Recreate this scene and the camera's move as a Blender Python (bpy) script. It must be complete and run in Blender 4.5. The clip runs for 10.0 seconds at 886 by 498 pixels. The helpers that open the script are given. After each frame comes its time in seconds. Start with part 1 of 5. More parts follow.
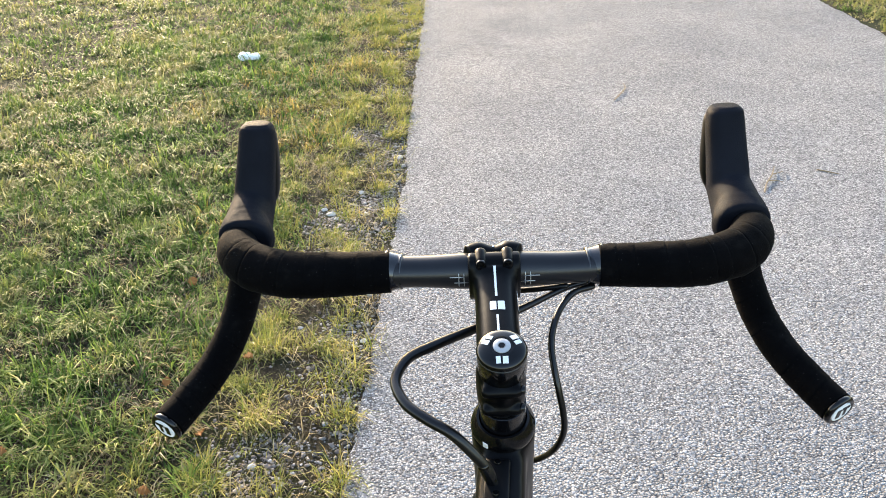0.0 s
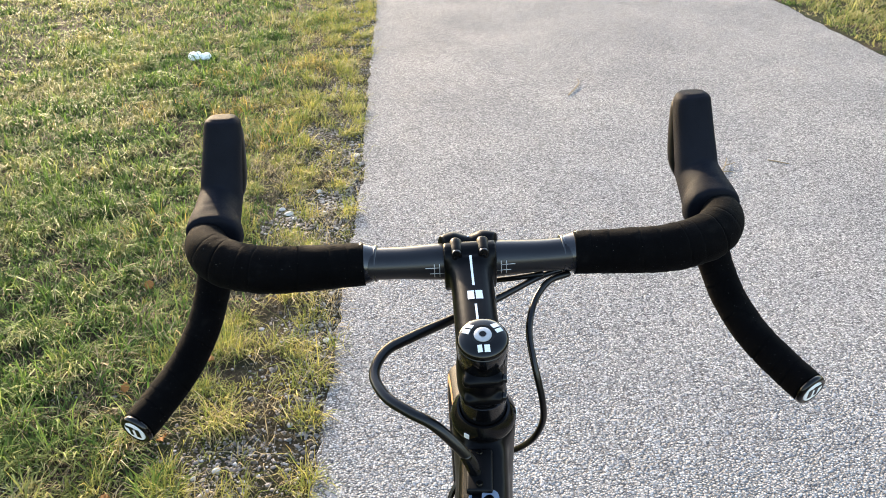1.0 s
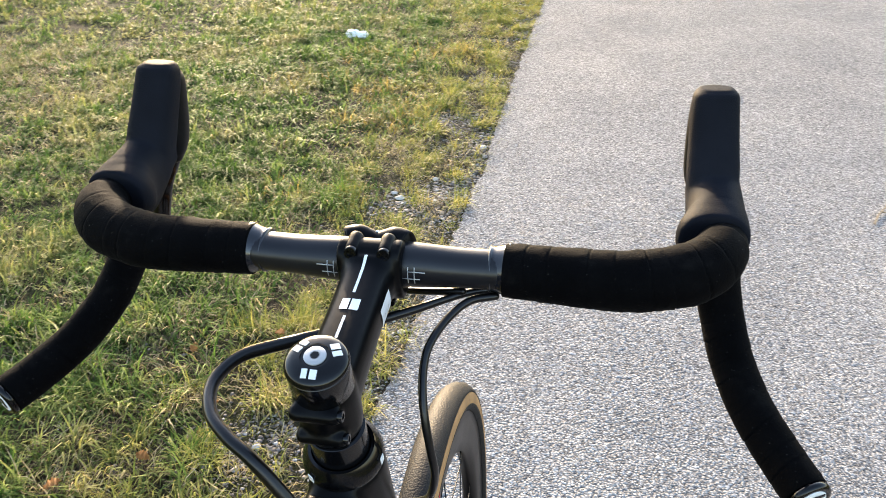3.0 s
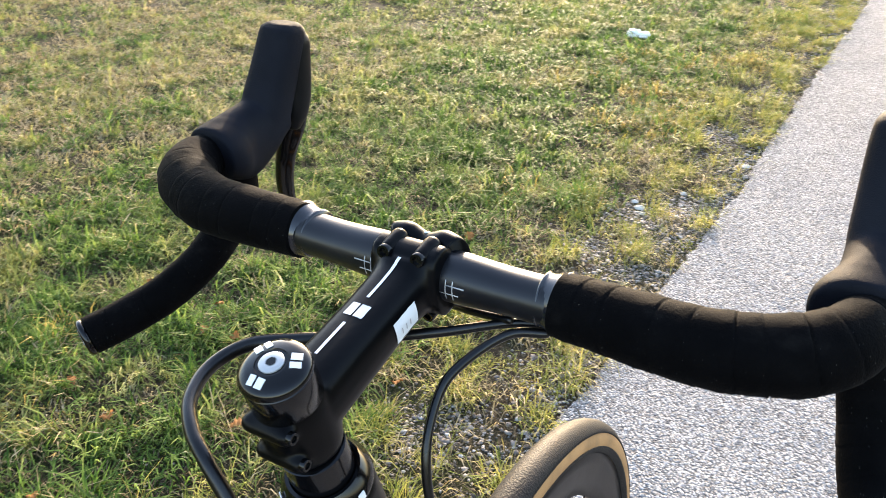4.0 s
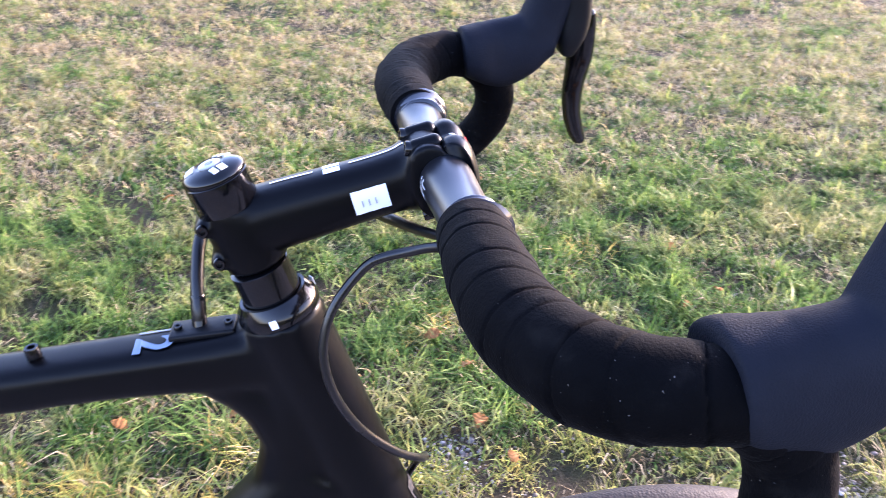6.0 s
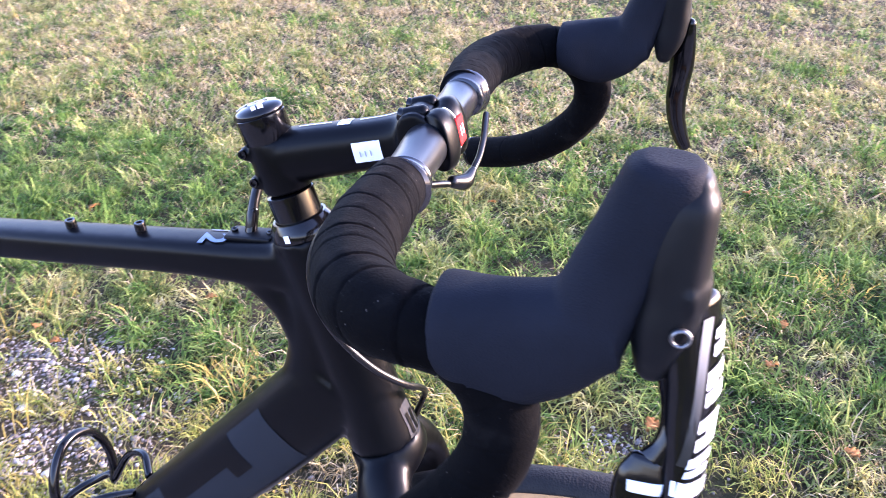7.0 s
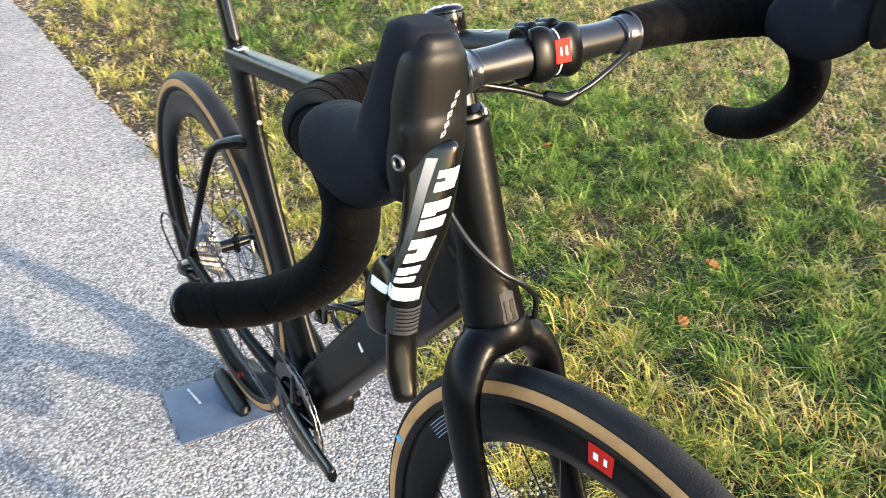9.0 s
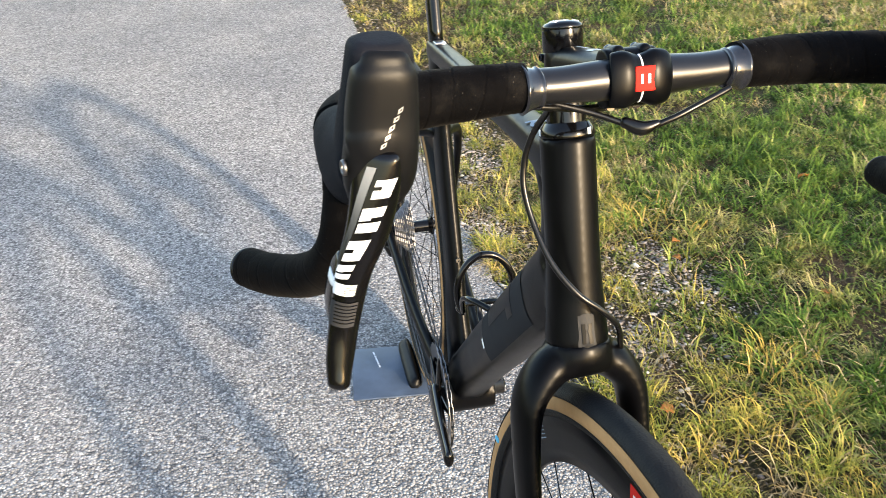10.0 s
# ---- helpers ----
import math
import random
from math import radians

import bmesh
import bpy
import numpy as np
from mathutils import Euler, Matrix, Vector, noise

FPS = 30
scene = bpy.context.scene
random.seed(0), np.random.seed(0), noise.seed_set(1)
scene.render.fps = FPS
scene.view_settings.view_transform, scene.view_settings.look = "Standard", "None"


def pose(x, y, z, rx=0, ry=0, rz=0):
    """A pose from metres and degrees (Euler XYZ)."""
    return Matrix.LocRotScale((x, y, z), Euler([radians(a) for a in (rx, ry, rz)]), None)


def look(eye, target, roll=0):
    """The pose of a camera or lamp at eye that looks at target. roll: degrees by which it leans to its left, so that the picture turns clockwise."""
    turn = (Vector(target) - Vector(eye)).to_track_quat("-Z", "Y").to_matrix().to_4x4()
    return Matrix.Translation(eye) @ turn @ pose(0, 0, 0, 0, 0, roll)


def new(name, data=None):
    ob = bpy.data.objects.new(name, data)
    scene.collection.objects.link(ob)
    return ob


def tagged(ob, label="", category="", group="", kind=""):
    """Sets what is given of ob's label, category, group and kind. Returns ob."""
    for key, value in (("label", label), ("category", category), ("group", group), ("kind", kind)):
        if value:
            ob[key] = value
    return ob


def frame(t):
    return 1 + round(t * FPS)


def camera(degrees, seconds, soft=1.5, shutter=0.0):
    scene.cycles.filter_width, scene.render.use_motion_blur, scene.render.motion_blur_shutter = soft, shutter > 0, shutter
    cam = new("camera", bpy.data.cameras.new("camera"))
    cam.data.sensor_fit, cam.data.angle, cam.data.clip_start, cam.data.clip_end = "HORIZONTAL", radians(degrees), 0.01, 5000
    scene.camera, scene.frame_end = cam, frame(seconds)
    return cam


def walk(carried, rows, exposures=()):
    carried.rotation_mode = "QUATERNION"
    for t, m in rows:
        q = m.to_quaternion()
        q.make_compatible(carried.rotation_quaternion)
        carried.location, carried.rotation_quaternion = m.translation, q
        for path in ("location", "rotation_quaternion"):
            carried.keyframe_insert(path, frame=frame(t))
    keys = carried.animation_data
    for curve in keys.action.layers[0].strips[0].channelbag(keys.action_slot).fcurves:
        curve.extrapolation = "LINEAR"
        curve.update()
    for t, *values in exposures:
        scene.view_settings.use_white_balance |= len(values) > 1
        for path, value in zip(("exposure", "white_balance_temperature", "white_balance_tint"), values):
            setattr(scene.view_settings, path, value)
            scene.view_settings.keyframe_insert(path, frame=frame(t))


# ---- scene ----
cam = camera(55.8, 10.0, soft=0.8, shutter=0.25)
PATH = [
    (0, (0.0263, -0.5970, 1.3541), (-0.1929, 1.1616, 0.4273), -3.01),
    (0.5, (0.0178, -0.5965, 1.3476), (-0.1320, 1.1665, 0.4152), -3.01),
    (1, (0.0093, -0.5954, 1.3455), (-0.1049, 1.1692, 0.4111), -2.77),
    (1.5, (0.0252, -0.5743, 1.3335), (-0.0881, 1.1897, 0.3978), -2.50),
    (2, (0.0659, -0.5314, 1.3237), (-0.0895, 1.2292, 0.3877), -2.05),
    (2.2, (0.0850, -0.5113, 1.3186), (-0.1097, 1.2454, 0.3827), -1.83),
    (3.3, (0.2052, -0.4059, 1.2567), (-0.4415, 1.2448, 0.3310), -0.55),
    (3.5, (0.2179, -0.3774, 1.2460), (-0.5484, 1.2213, 0.3203), -0.77),
    (4, (0.2646, -0.3047, 1.2391), (-0.7824, 1.1248, 0.3116), -0.47),
    (4.5, (0.3164, -0.2189, 1.2268), (-0.9636, 1.0028, 0.2945), 0.10),
    (5, (0.3964, -0.1439, 1.2087), (-1.1182, 0.7781, 0.2837), -0.01),
    (5.5, (0.4315, -0.0639, 1.1977), (-1.2330, 0.5348, 0.2644), -0.15),
    (6, (0.4593, 0.0027, 1.1862), (-1.3004, 0.1771, 0.2518), 0.03),
    (6.2, (0.4764, 0.0368, 1.1861), (-1.2929, 0.0338, 0.2535), 0.09),
    (7.3, (0.5355, 0.2896, 1.2114), (-1.0646, -0.4162, 0.2411), 0.52),
    (7.5, (0.5472, 0.3202, 1.2091), (-1.0041, -0.4858, 0.2375), 0.55),
    (8, (0.5271, 0.3808, 1.1979), (-0.8757, -0.6594, 0.2233), 0.63),
    (8.2, (0.5081, 0.4067, 1.1931), (-0.8146, -0.7325, 0.2171), 0.60),
    (8.5, (0.4802, 0.4591, 1.1858), (-0.7099, -0.8130, 0.2034), 0.51),
    (8.7, (0.4607, 0.4953, 1.1801), (-0.6410, -0.8544, 0.1982), 0.51),
    (9, (0.4233, 0.5617, 1.1885), (-0.5278, -0.8954, 0.2025), 0.39),
    (9.4, (0.3824, 0.6331, 1.1956), (-0.3238, -0.9566, 0.2086), 0.11),
    (9.5, (0.3644, 0.6395, 1.1987), (-0.2701, -0.9786, 0.2092), 0.05),
    (9.8, (0.3096, 0.6414, 1.2010), (-0.1493, -1.0332, 0.2086), -0.02),
    (10, (0.2670, 0.6393, 1.2045), (-0.0913, -1.0583, 0.2096), -0.23),
]
EXPOSURES = [(0, 2.58, 6950, 13), (2.2, 2.55, 7050, 13), (3.5, 2.68, 7050, 14), (4.3, 2.93, 6650, 17), (4.9, 3.13, 5950, 30), (5.5, 3.38, 5700, 37), (6.2, 3.49, 5700, 39), (7.5, 3.44, 5500, 42), (8.4, 3.12, 6650, 19), (9.0, 2.93, 6950, 13), (10.0, 2.6, 7050, 12)]
walk(cam, [(t, look(eye, target, roll)) for t, eye, target, roll in PATH], EXPOSURES)

# ---- light ----
SUN_TO = Vector((-0.48, 0.88, 0.0)).normalized()
SUN_UP = radians(15.0)
world = bpy.data.worlds.new("world")
scene.world = world
world.use_nodes = True
wn = world.node_tree.nodes
sky = wn.new("ShaderNodeTexSky")
sky.sky_type = "NISHITA"
sky.sun_disc = False
sky.sun_elevation = SUN_UP
sky.sun_rotation = math.atan2(SUN_TO.x, SUN_TO.y)
sky.air_density, sky.dust_density, sky.ozone_density = 1.0, 1.1, 1.0
wn["Background"].inputs["Strength"].default_value = 0.15
world.node_tree.links.new(sky.outputs[0], wn["Background"].inputs["Color"])
sun_data = bpy.data.lights.new("sun", "SUN")
sun_data.energy, sun_data.angle, sun_data.color = 2.1, radians(2.4), (1.0, 0.84, 0.62)
sun = new("sun", sun_data)
eye_sun = SUN_TO * math.cos(SUN_UP) * 30 + Vector((0, 0, 30 * math.sin(SUN_UP)))
sun.matrix_world = look(eye_sun, (0, 0, 0))

# ---- materials ----


def node_material(name, base, rough=0.5, metal=0.0, spec=0.5, coat=0.0):
    m = bpy.data.materials.new(name)
    m.use_nodes = True
    b = m.node_tree.nodes["Principled BSDF"]
    b.inputs["Base Color"].default_value = (*base, 1)
    b.inputs["Roughness"].default_value = rough
    b.inputs["Metallic"].default_value = metal
    b.inputs["Specular IOR Level"].default_value = spec
    b.inputs["Coat Weight"].default_value = coat
    b.inputs["Coat Roughness"].default_value = 0.05
    return m, m.node_tree.nodes, m.node_tree.links, b


def ramp(nodes, stops, interpolation="LINEAR"):
    r = nodes.new("ShaderNodeValToRGB")
    r.color_ramp.interpolation = interpolation
    els = r.color_ramp.elements
    while len(els) < len(stops):
        els.new(0.5)
    for e, (p, c) in zip(els, stops):
        e.position, e.color = p, (*c, 1)
    return r


def noise_node(nodes, links, scale, detail=4, rough=0.55, coords=None):
    n = nodes.new("ShaderNodeTexNoise")
    n.inputs["Scale"].default_value = scale
    n.inputs["Detail"].default_value = detail
    n.inputs["Roughness"].default_value = rough
    if coords is not None:
        links.new(coords, n.inputs["Vector"])
    return n


def worn(name, base, rough, metal=0.0, spec=0.5, coat=0.0, grain=900, bump=0.08, vary=0.35, smear=14):
    """A plain surface with fine grain, faint smears and uneven gloss."""
    m, n, l, b = node_material(name, base, rough, metal, spec, coat)
    tc = n.new("ShaderNodeTexCoord").outputs["Object"]
    big = noise_node(n, l, smear, 5, 0.6, tc)
    fine = noise_node(n, l, grain, 2, 0.5, tc)
    lo = tuple(c * (1 - vary) for c in base)
    hi = tuple(min(1, c * (1 + vary)) for c in base)
    r = ramp(n, [(0.3, lo), (0.7, hi)])
    l.new(big.outputs["Fac"], r.inputs["Fac"])
    l.new(r.outputs["Color"], b.inputs["Base Color"])
    mr = n.new("ShaderNodeMapRange")
    mr.inputs["To Min"].default_value = max(0.02, rough * 0.8)
    mr.inputs["To Max"].default_value = min(1, rough * 1.25)
    l.new(big.outputs["Fac"], mr.inputs["Value"])
    l.new(mr.outputs["Result"], b.inputs["Roughness"])
    bp = n.new("ShaderNodeBump")
    bp.inputs["Strength"].default_value = bump
    bp.inputs["Distance"].default_value = 0.001
    l.new(fine.outputs["Fac"], bp.inputs["Height"])
    l.new(bp.outputs["Normal"], b.inputs["Normal"])
    return m


CARBON = worn("matte_carbon", (0.0010, 0.0011, 0.0015), 0.31, spec=0.085, grain=1500, bump=0.04)
GLOSS = worn("gloss_black", (0.0016, 0.0016, 0.002), 0.14, spec=0.24, coat=0.05, bump=0.01)
SATIN = worn("satin_black_alloy", (0.006, 0.0064, 0.0085), 0.30, metal=0.25, spec=0.4, grain=1800, bump=0.03)
RUBBER = worn("hood_rubber", (0.0062, 0.0070, 0.0100), 0.65, spec=0.035, grain=1100, bump=0.4)
PLASTIC = worn("lever_plastic", (0.0022, 0.0024, 0.0030), 0.42, spec=0.12, bump=0.05)
STEEL = worn("steel", (0.36, 0.36, 0.37), 0.3, metal=1.0, bump=0.03)
DARKSTEEL = worn("dark_steel", (0.13, 0.13, 0.135), 0.4, metal=1.0, bump=0.03)
SPROCKET = worn("sprocket_steel", (0.28, 0.28, 0.285), 0.5, metal=1.0, bump=0.5, grain=260, vary=0.5, smear=120)
SILVER = worn("silver_print", (0.34, 0.345, 0.35), 0.35, metal=0.4, bump=0.02, vary=0.1)
WHITE = worn("white_print", (0.62, 0.63, 0.64), 0.45, vary=0.06, bump=0.02)
DULLPRINT = worn("grey_print", (0.0105, 0.0120, 0.0152), 0.65, spec=0.08, vary=0.1, bump=0.02)
BADGEGREY = worn("badge_grey", (0.020, 0.0205, 0.022), 0.55, spec=0.1, vary=0.15, bump=0.05)
BLUEPRINT = worn("blue_grey_print", (0.11, 0.15, 0.21), 0.5, vary=0.1, bump=0.02)
RED = worn("red_badge", (0.36, 0.012, 0.008), 0.7, spec=0.12, vary=0.12, bump=0.05)
TANWALL = worn("tan_sidewall", (0.30, 0.165, 0.07), 0.75, spec=0.25, grain=1400, bump=0.2, vary=0.22, smear=25)
BLUEDOT = worn("blue_dot", (0.03, 0.3, 0.5), 0.5, vary=0.1)
SLEEVE = worn("clear_sleeve", (0.007, 0.0078, 0.011), 0.2, spec=0.45, coat=0.2, bump=0.03)
HOSE = worn("black_hose", (0.0018, 0.0018, 0.0022), 0.28, spec=0.3, bump=0.05)
# stand steel: the sky it reflects is put into this blue base colour
STANDSKY = worn("sky_tinted_steel", (0.035, 0.052, 0.085), 0.4, spec=0.4, bump=0.05)


def fading_material():
    """Silver print that fades into the black of the lever towards its end."""
    m, n, l, b = node_material("fading_silver_print", (0.3, 0.3, 0.3), 0.38, 0.35)
    at = n.new("ShaderNodeSeparateXYZ")
    l.new(n.new("ShaderNodeTexCoord").outputs["Object"], at.inputs[0])
    fall = n.new("ShaderNodeMapRange")
    fall.inputs["From Min"].default_value, fall.inputs["From Max"].default_value = 0.972, 1.022
    l.new(at.outputs["Z"], fall.inputs["Value"])
    grain = noise_node(n, l, 1600, 2, 0.5)
    add = n.new("ShaderNodeMath")
    add.operation = "MULTIPLY_ADD"
    l.new(grain.outputs["Fac"], add.inputs[0])
    add.inputs[1].default_value = 0.12
    l.new(fall.outputs["Result"], add.inputs[2])
    r = ramp(n, [(0.06, (0.003, 0.003, 0.0035)), (0.5, (0.06, 0.061, 0.063)), (1.05, (0.22, 0.22, 0.225))])
    l.new(add.outputs[0], r.inputs["Fac"])
    l.new(r.outputs["Color"], b.inputs["Base Color"])
    return m


FADING = fading_material()


def tape_material():
    m, n, l, b = node_material("bar_tape", (0.003, 0.003, 0.0035), 0.78, spec=0.026)
    tc = n.new("ShaderNodeTexCoord").outputs["Object"]
    big = noise_node(n, l, 35, 5, 0.65, tc)
    r = ramp(n, [(0.35, (0.0006, 0.0006, 0.0008)), (0.58, (0.0013, 0.0013, 0.0016)), (0.74, (0.0050, 0.0047, 0.0046))])
    l.new(big.outputs["Fac"], r.inputs["Fac"])
    speck = noise_node(n, l, 650, 1, 0.5, tc)
    sr = ramp(n, [(0.76, (0, 0, 0)), (0.79, (1, 1, 1))])
    l.new(speck.outputs["Fac"], sr.inputs["Fac"])
    mix = n.new("ShaderNodeMix")
    mix.data_type = "RGBA"
    l.new(sr.outputs["Color"], mix.inputs["Factor"])
    l.new(r.outputs["Color"], mix.inputs["A"])
    mix.inputs["B"].default_value = (0.06, 0.055, 0.05, 1)
    l.new(mix.outputs["Result"], b.inputs["Base Color"])
    b.inputs["Sheen Weight"].default_value, b.inputs["Sheen Roughness"].default_value = 0.011, 0.4
    b.inputs["Sheen Tint"].default_value = (0.9, 0.85, 0.8, 1)
    fine = noise_node(n, l, 700, 3, 0.6, tc)
    bp = n.new("ShaderNodeBump")
    bp.inputs["Strength"].default_value = 0.4
    bp.inputs["Distance"].default_value = 0.001
    l.new(fine.outputs["Fac"], bp.inputs["Height"])
    l.new(bp.outputs["Normal"], b.inputs["Normal"])
    return m


TAPE = tape_material()


def tread_material():
    m, n, l, b = node_material("tyre_tread", (0.01, 0.01, 0.011), 0.62, spec=0.14)
    tc = n.new("ShaderNodeTexCoord").outputs["Object"]
    big = noise_node(n, l, 30, 5, 0.6, tc)
    r = ramp(n, [(0.3, (0.004, 0.004, 0.005)), (0.75, (0.011, 0.0105, 0.010))])
    l.new(big.outputs["Fac"], r.inputs["Fac"])
    l.new(r.outputs["Color"], b.inputs["Base Color"])
    v = n.new("ShaderNodeTexVoronoi")
    v.inputs["Scale"].default_value = 480
    l.new(tc, v.inputs["Vector"])
    bp = n.new("ShaderNodeBump")
    bp.inputs["Strength"].default_value = 0.5
    bp.inputs["Distance"].default_value = 0.0008
    l.new(v.outputs["Distance"], bp.inputs["Height"])
    l.new(bp.outputs["Normal"], b.inputs["Normal"])
    return m


TREAD = tread_material()


def asphalt_material():
    m, n, l, b = node_material("asphalt", (0.12, 0.12, 0.12), 0.85, spec=0.07)
    tc = n.new("ShaderNodeTexCoord").outputs["Object"]
    v = n.new("ShaderNodeTexVoronoi")
    v.inputs["Scale"].default_value = 185
    v.inputs["Randomness"].default_value = 1.0
    l.new(tc, v.inputs["Vector"])
    sep = n.new("ShaderNodeSeparateColor")
    l.new(v.outputs["Color"], sep.inputs["Color"])
    chips = ramp(n, [(0.0, (0.145, 0.145, 0.149)), (0.3, (0.268, 0.267, 0.269)), (0.6, (0.366, 0.364, 0.363)), (0.85, (0.455, 0.451, 0.445)), (1.0, (0.57, 0.564, 0.556))])
    l.new(sep.outputs["Red"], chips.inputs["Fac"])
    gap = ramp(n, [(0.30, (1, 1, 1)), (0.6, (0.46, 0.46, 0.47))])
    l.new(v.outputs["Distance"], gap.inputs["Fac"])
    mul = n.new("ShaderNodeMix")
    mul.data_type, mul.blend_type = "RGBA", "MULTIPLY"
    mul.inputs["Factor"].default_value = 1
    l.new(chips.outputs["Color"], mul.inputs["A"])
    l.new(gap.outputs["Color"], mul.inputs["B"])
    big = noise_node(n, l, 1.6, 6, 0.6, tc)
    tone = ramp(n, [(0.3, (0.82, 0.82, 0.83)), (0.7, (1.15, 1.12, 1.08))])
    l.new(big.outputs["Fac"], tone.inputs["Fac"])
    mul2 = n.new("ShaderNodeMix")
    mul2.data_type, mul2.blend_type = "RGBA", "MULTIPLY"
    mul2.inputs["Factor"].default_value = 1
    l.new(mul.outputs["Result"], mul2.inputs["A"])
    l.new(tone.outputs["Color"], mul2.inputs["B"])
    l.new(mul2.outputs["Result"], b.inputs["Base Color"])
    rr = n.new("ShaderNodeMapRange")
    rr.inputs["To Min"].default_value, rr.inputs["To Max"].default_value = 0.75, 1.0
    l.new(sep.outputs["Green"], rr.inputs["Value"])
    l.new(rr.outputs["Result"], b.inputs["Roughness"])
    add = n.new("ShaderNodeMath")
    add.operation = "MULTIPLY_ADD"
    l.new(v.outputs["Distance"], add.inputs[0])
    add.inputs[1].default_value = -1.0
    l.new(sep.outputs["Blue"], add.inputs[2])
    bp = n.new("ShaderNodeBump")
    bp.inputs["Strength"].default_value = 1.0
    bp.inputs["Distance"].default_value = 0.0065
    l.new(add.outputs[0], bp.inputs["Height"])
    l.new(bp.outputs["Normal"], b.inputs["Normal"])
    return m


ASPHALT = asphalt_material()


def soil_material():
    m, n, l, b = node_material("turf_soil", (0.05, 0.045, 0.025), 0.95, spec=0.1)
    tc = n.new("ShaderNodeTexCoord").outputs["Object"]
    big = noise_node(n, l, 2.2, 6, 0.65, tc)
    mid = noise_node(n, l, 150, 6, 0.75, tc)
    a = ramp(n, [(0.3, (0.02, 0.014, 0.009)), (0.55, (0.065, 0.047, 0.03)), (0.8, (0.15, 0.118, 0.08))])
    g = ramp(n, [(0.3, (0.010, 0.012, 0.005)), (0.55, (0.028, 0.032, 0.011)), (0.8, (0.06, 0.056, 0.024))])
    l.new(mid.outputs["Fac"], a.inputs["Fac"])
    l.new(mid.outputs["Fac"], g.inputs["Fac"])
    sel = ramp(n, [(0.45, (0, 0, 0)), (0.6, (1, 1, 1))])
    l.new(big.outputs["Fac"], sel.inputs["Fac"])
    mix = n.new("ShaderNodeMix")
    mix.data_type = "RGBA"
    l.new(sel.outputs["Color"], mix.inputs["Factor"])
    l.new(g.outputs["Color"], mix.inputs["A"])
    l.new(a.outputs["Color"], mix.inputs["B"])
    l.new(mix.outputs["Result"], b.inputs["Base Color"])
    bp = n.new("ShaderNodeBump")
    bp.inputs["Strength"].default_value = 1.0
    bp.inputs["Distance"].default_value = 0.012
    l.new(mid.outputs["Fac"], bp.inputs["Height"])
    l.new(bp.outputs["Normal"], b.inputs["Normal"])
    return m


SOIL = soil_material()


def island_material(name, stops, rough, translucent=0.0, patch=None, bump=0.0, clump=0.0, gloss=0.15):
    """Colour picked per blade, leaf or stone; clump: how far neighbours share it; patch: a second row of colours in uneven areas of the lawn."""
    m, n, l, b = node_material(name, stops[0][1], rough, spec=gloss)
    geo = n.new("ShaderNodeNewGeometry")
    pick = geo.outputs["Random Per Island"]
    if clump:
        near = noise_node(n, l, 13, 3, 0.6, geo.outputs["Position"])
        wide = n.new("ShaderNodeMapRange")
        wide.inputs["From Min"].default_value, wide.inputs["From Max"].default_value = 0.3, 0.7
        l.new(near.outputs["Fac"], wide.inputs["Value"])
        mixv = n.new("ShaderNodeMix")
        mixv.inputs["Factor"].default_value = clump
        l.new(pick, mixv.inputs["A"])
        l.new(wide.outputs["Result"], mixv.inputs["B"])
        pick = mixv.outputs["Result"]
    r = ramp(n, stops)
    l.new(pick, r.inputs["Fac"])
    colour = r.outputs["Color"]
    if patch:
        r2 = ramp(n, patch)
        l.new(pick, r2.inputs["Fac"])
        big = noise_node(n, l, 2.4, 6, 0.72, geo.outputs["Position"])
        # drier towards the open field and beside the path
        at = n.new("ShaderNodeSeparateXYZ")
        l.new(geo.outputs["Position"], at.inputs[0])
        dry = ramp(n, [(0.0, (0.07, 0.07, 0.07)), (0.5, (0.06, 0.06, 0.06)), (0.85, (0.0, 0.0, 0.0)), (0.91, (0.02, 0.02, 0.02)), (0.95, (0.12, 0.12, 0.12))])
        reach = n.new("ShaderNodeMapRange")
        reach.inputs["From Min"].default_value, reach.inputs["From Max"].default_value = -6.0, -0.3
        l.new(at.outputs["X"], reach.inputs["Value"])
        l.new(reach.outputs["Result"], dry.inputs["Fac"])
        both_dry = n.new("ShaderNodeMath")
        l.new(big.outputs["Fac"], both_dry.inputs[0])
        l.new(dry.outputs["Color"], both_dry.inputs[1])
        sel = ramp(n, [(0.51, (0, 0, 0)), (0.62, (1, 1, 1))])
        l.new(both_dry.outputs[0], sel.inputs["Fac"])
        mix = n.new("ShaderNodeMix")
        mix.data_type = "RGBA"
        l.new(sel.outputs["Color"], mix.inputs["Factor"])
        l.new(colour, mix.inputs["A"])
        l.new(r2.outputs["Color"], mix.inputs["B"])
        colour = mix.outputs["Result"]
    l.new(colour, b.inputs["Base Color"])
    if bump:
        nz = noise_node(n, l, 160, 4, 0.6, geo.outputs["Position"])
        bp = n.new("ShaderNodeBump")
        bp.inputs["Strength"].default_value = bump
        bp.inputs["Distance"].default_value = 0.003
        l.new(nz.outputs["Fac"], bp.inputs["Height"])
        l.new(bp.outputs["Normal"], b.inputs["Normal"])
    if translucent:
        t = n.new("ShaderNodeBsdfTranslucent")
        l.new(colour, t.inputs["Color"])
        mx = n.new("ShaderNodeMixShader")
        mx.inputs[0].default_value = translucent
        l.new(b.outputs[0], mx.inputs[1])
        l.new(t.outputs[0], mx.inputs[2])
        l.new(mx.outputs[0], n["Material Output"].inputs["Surface"])
    return m


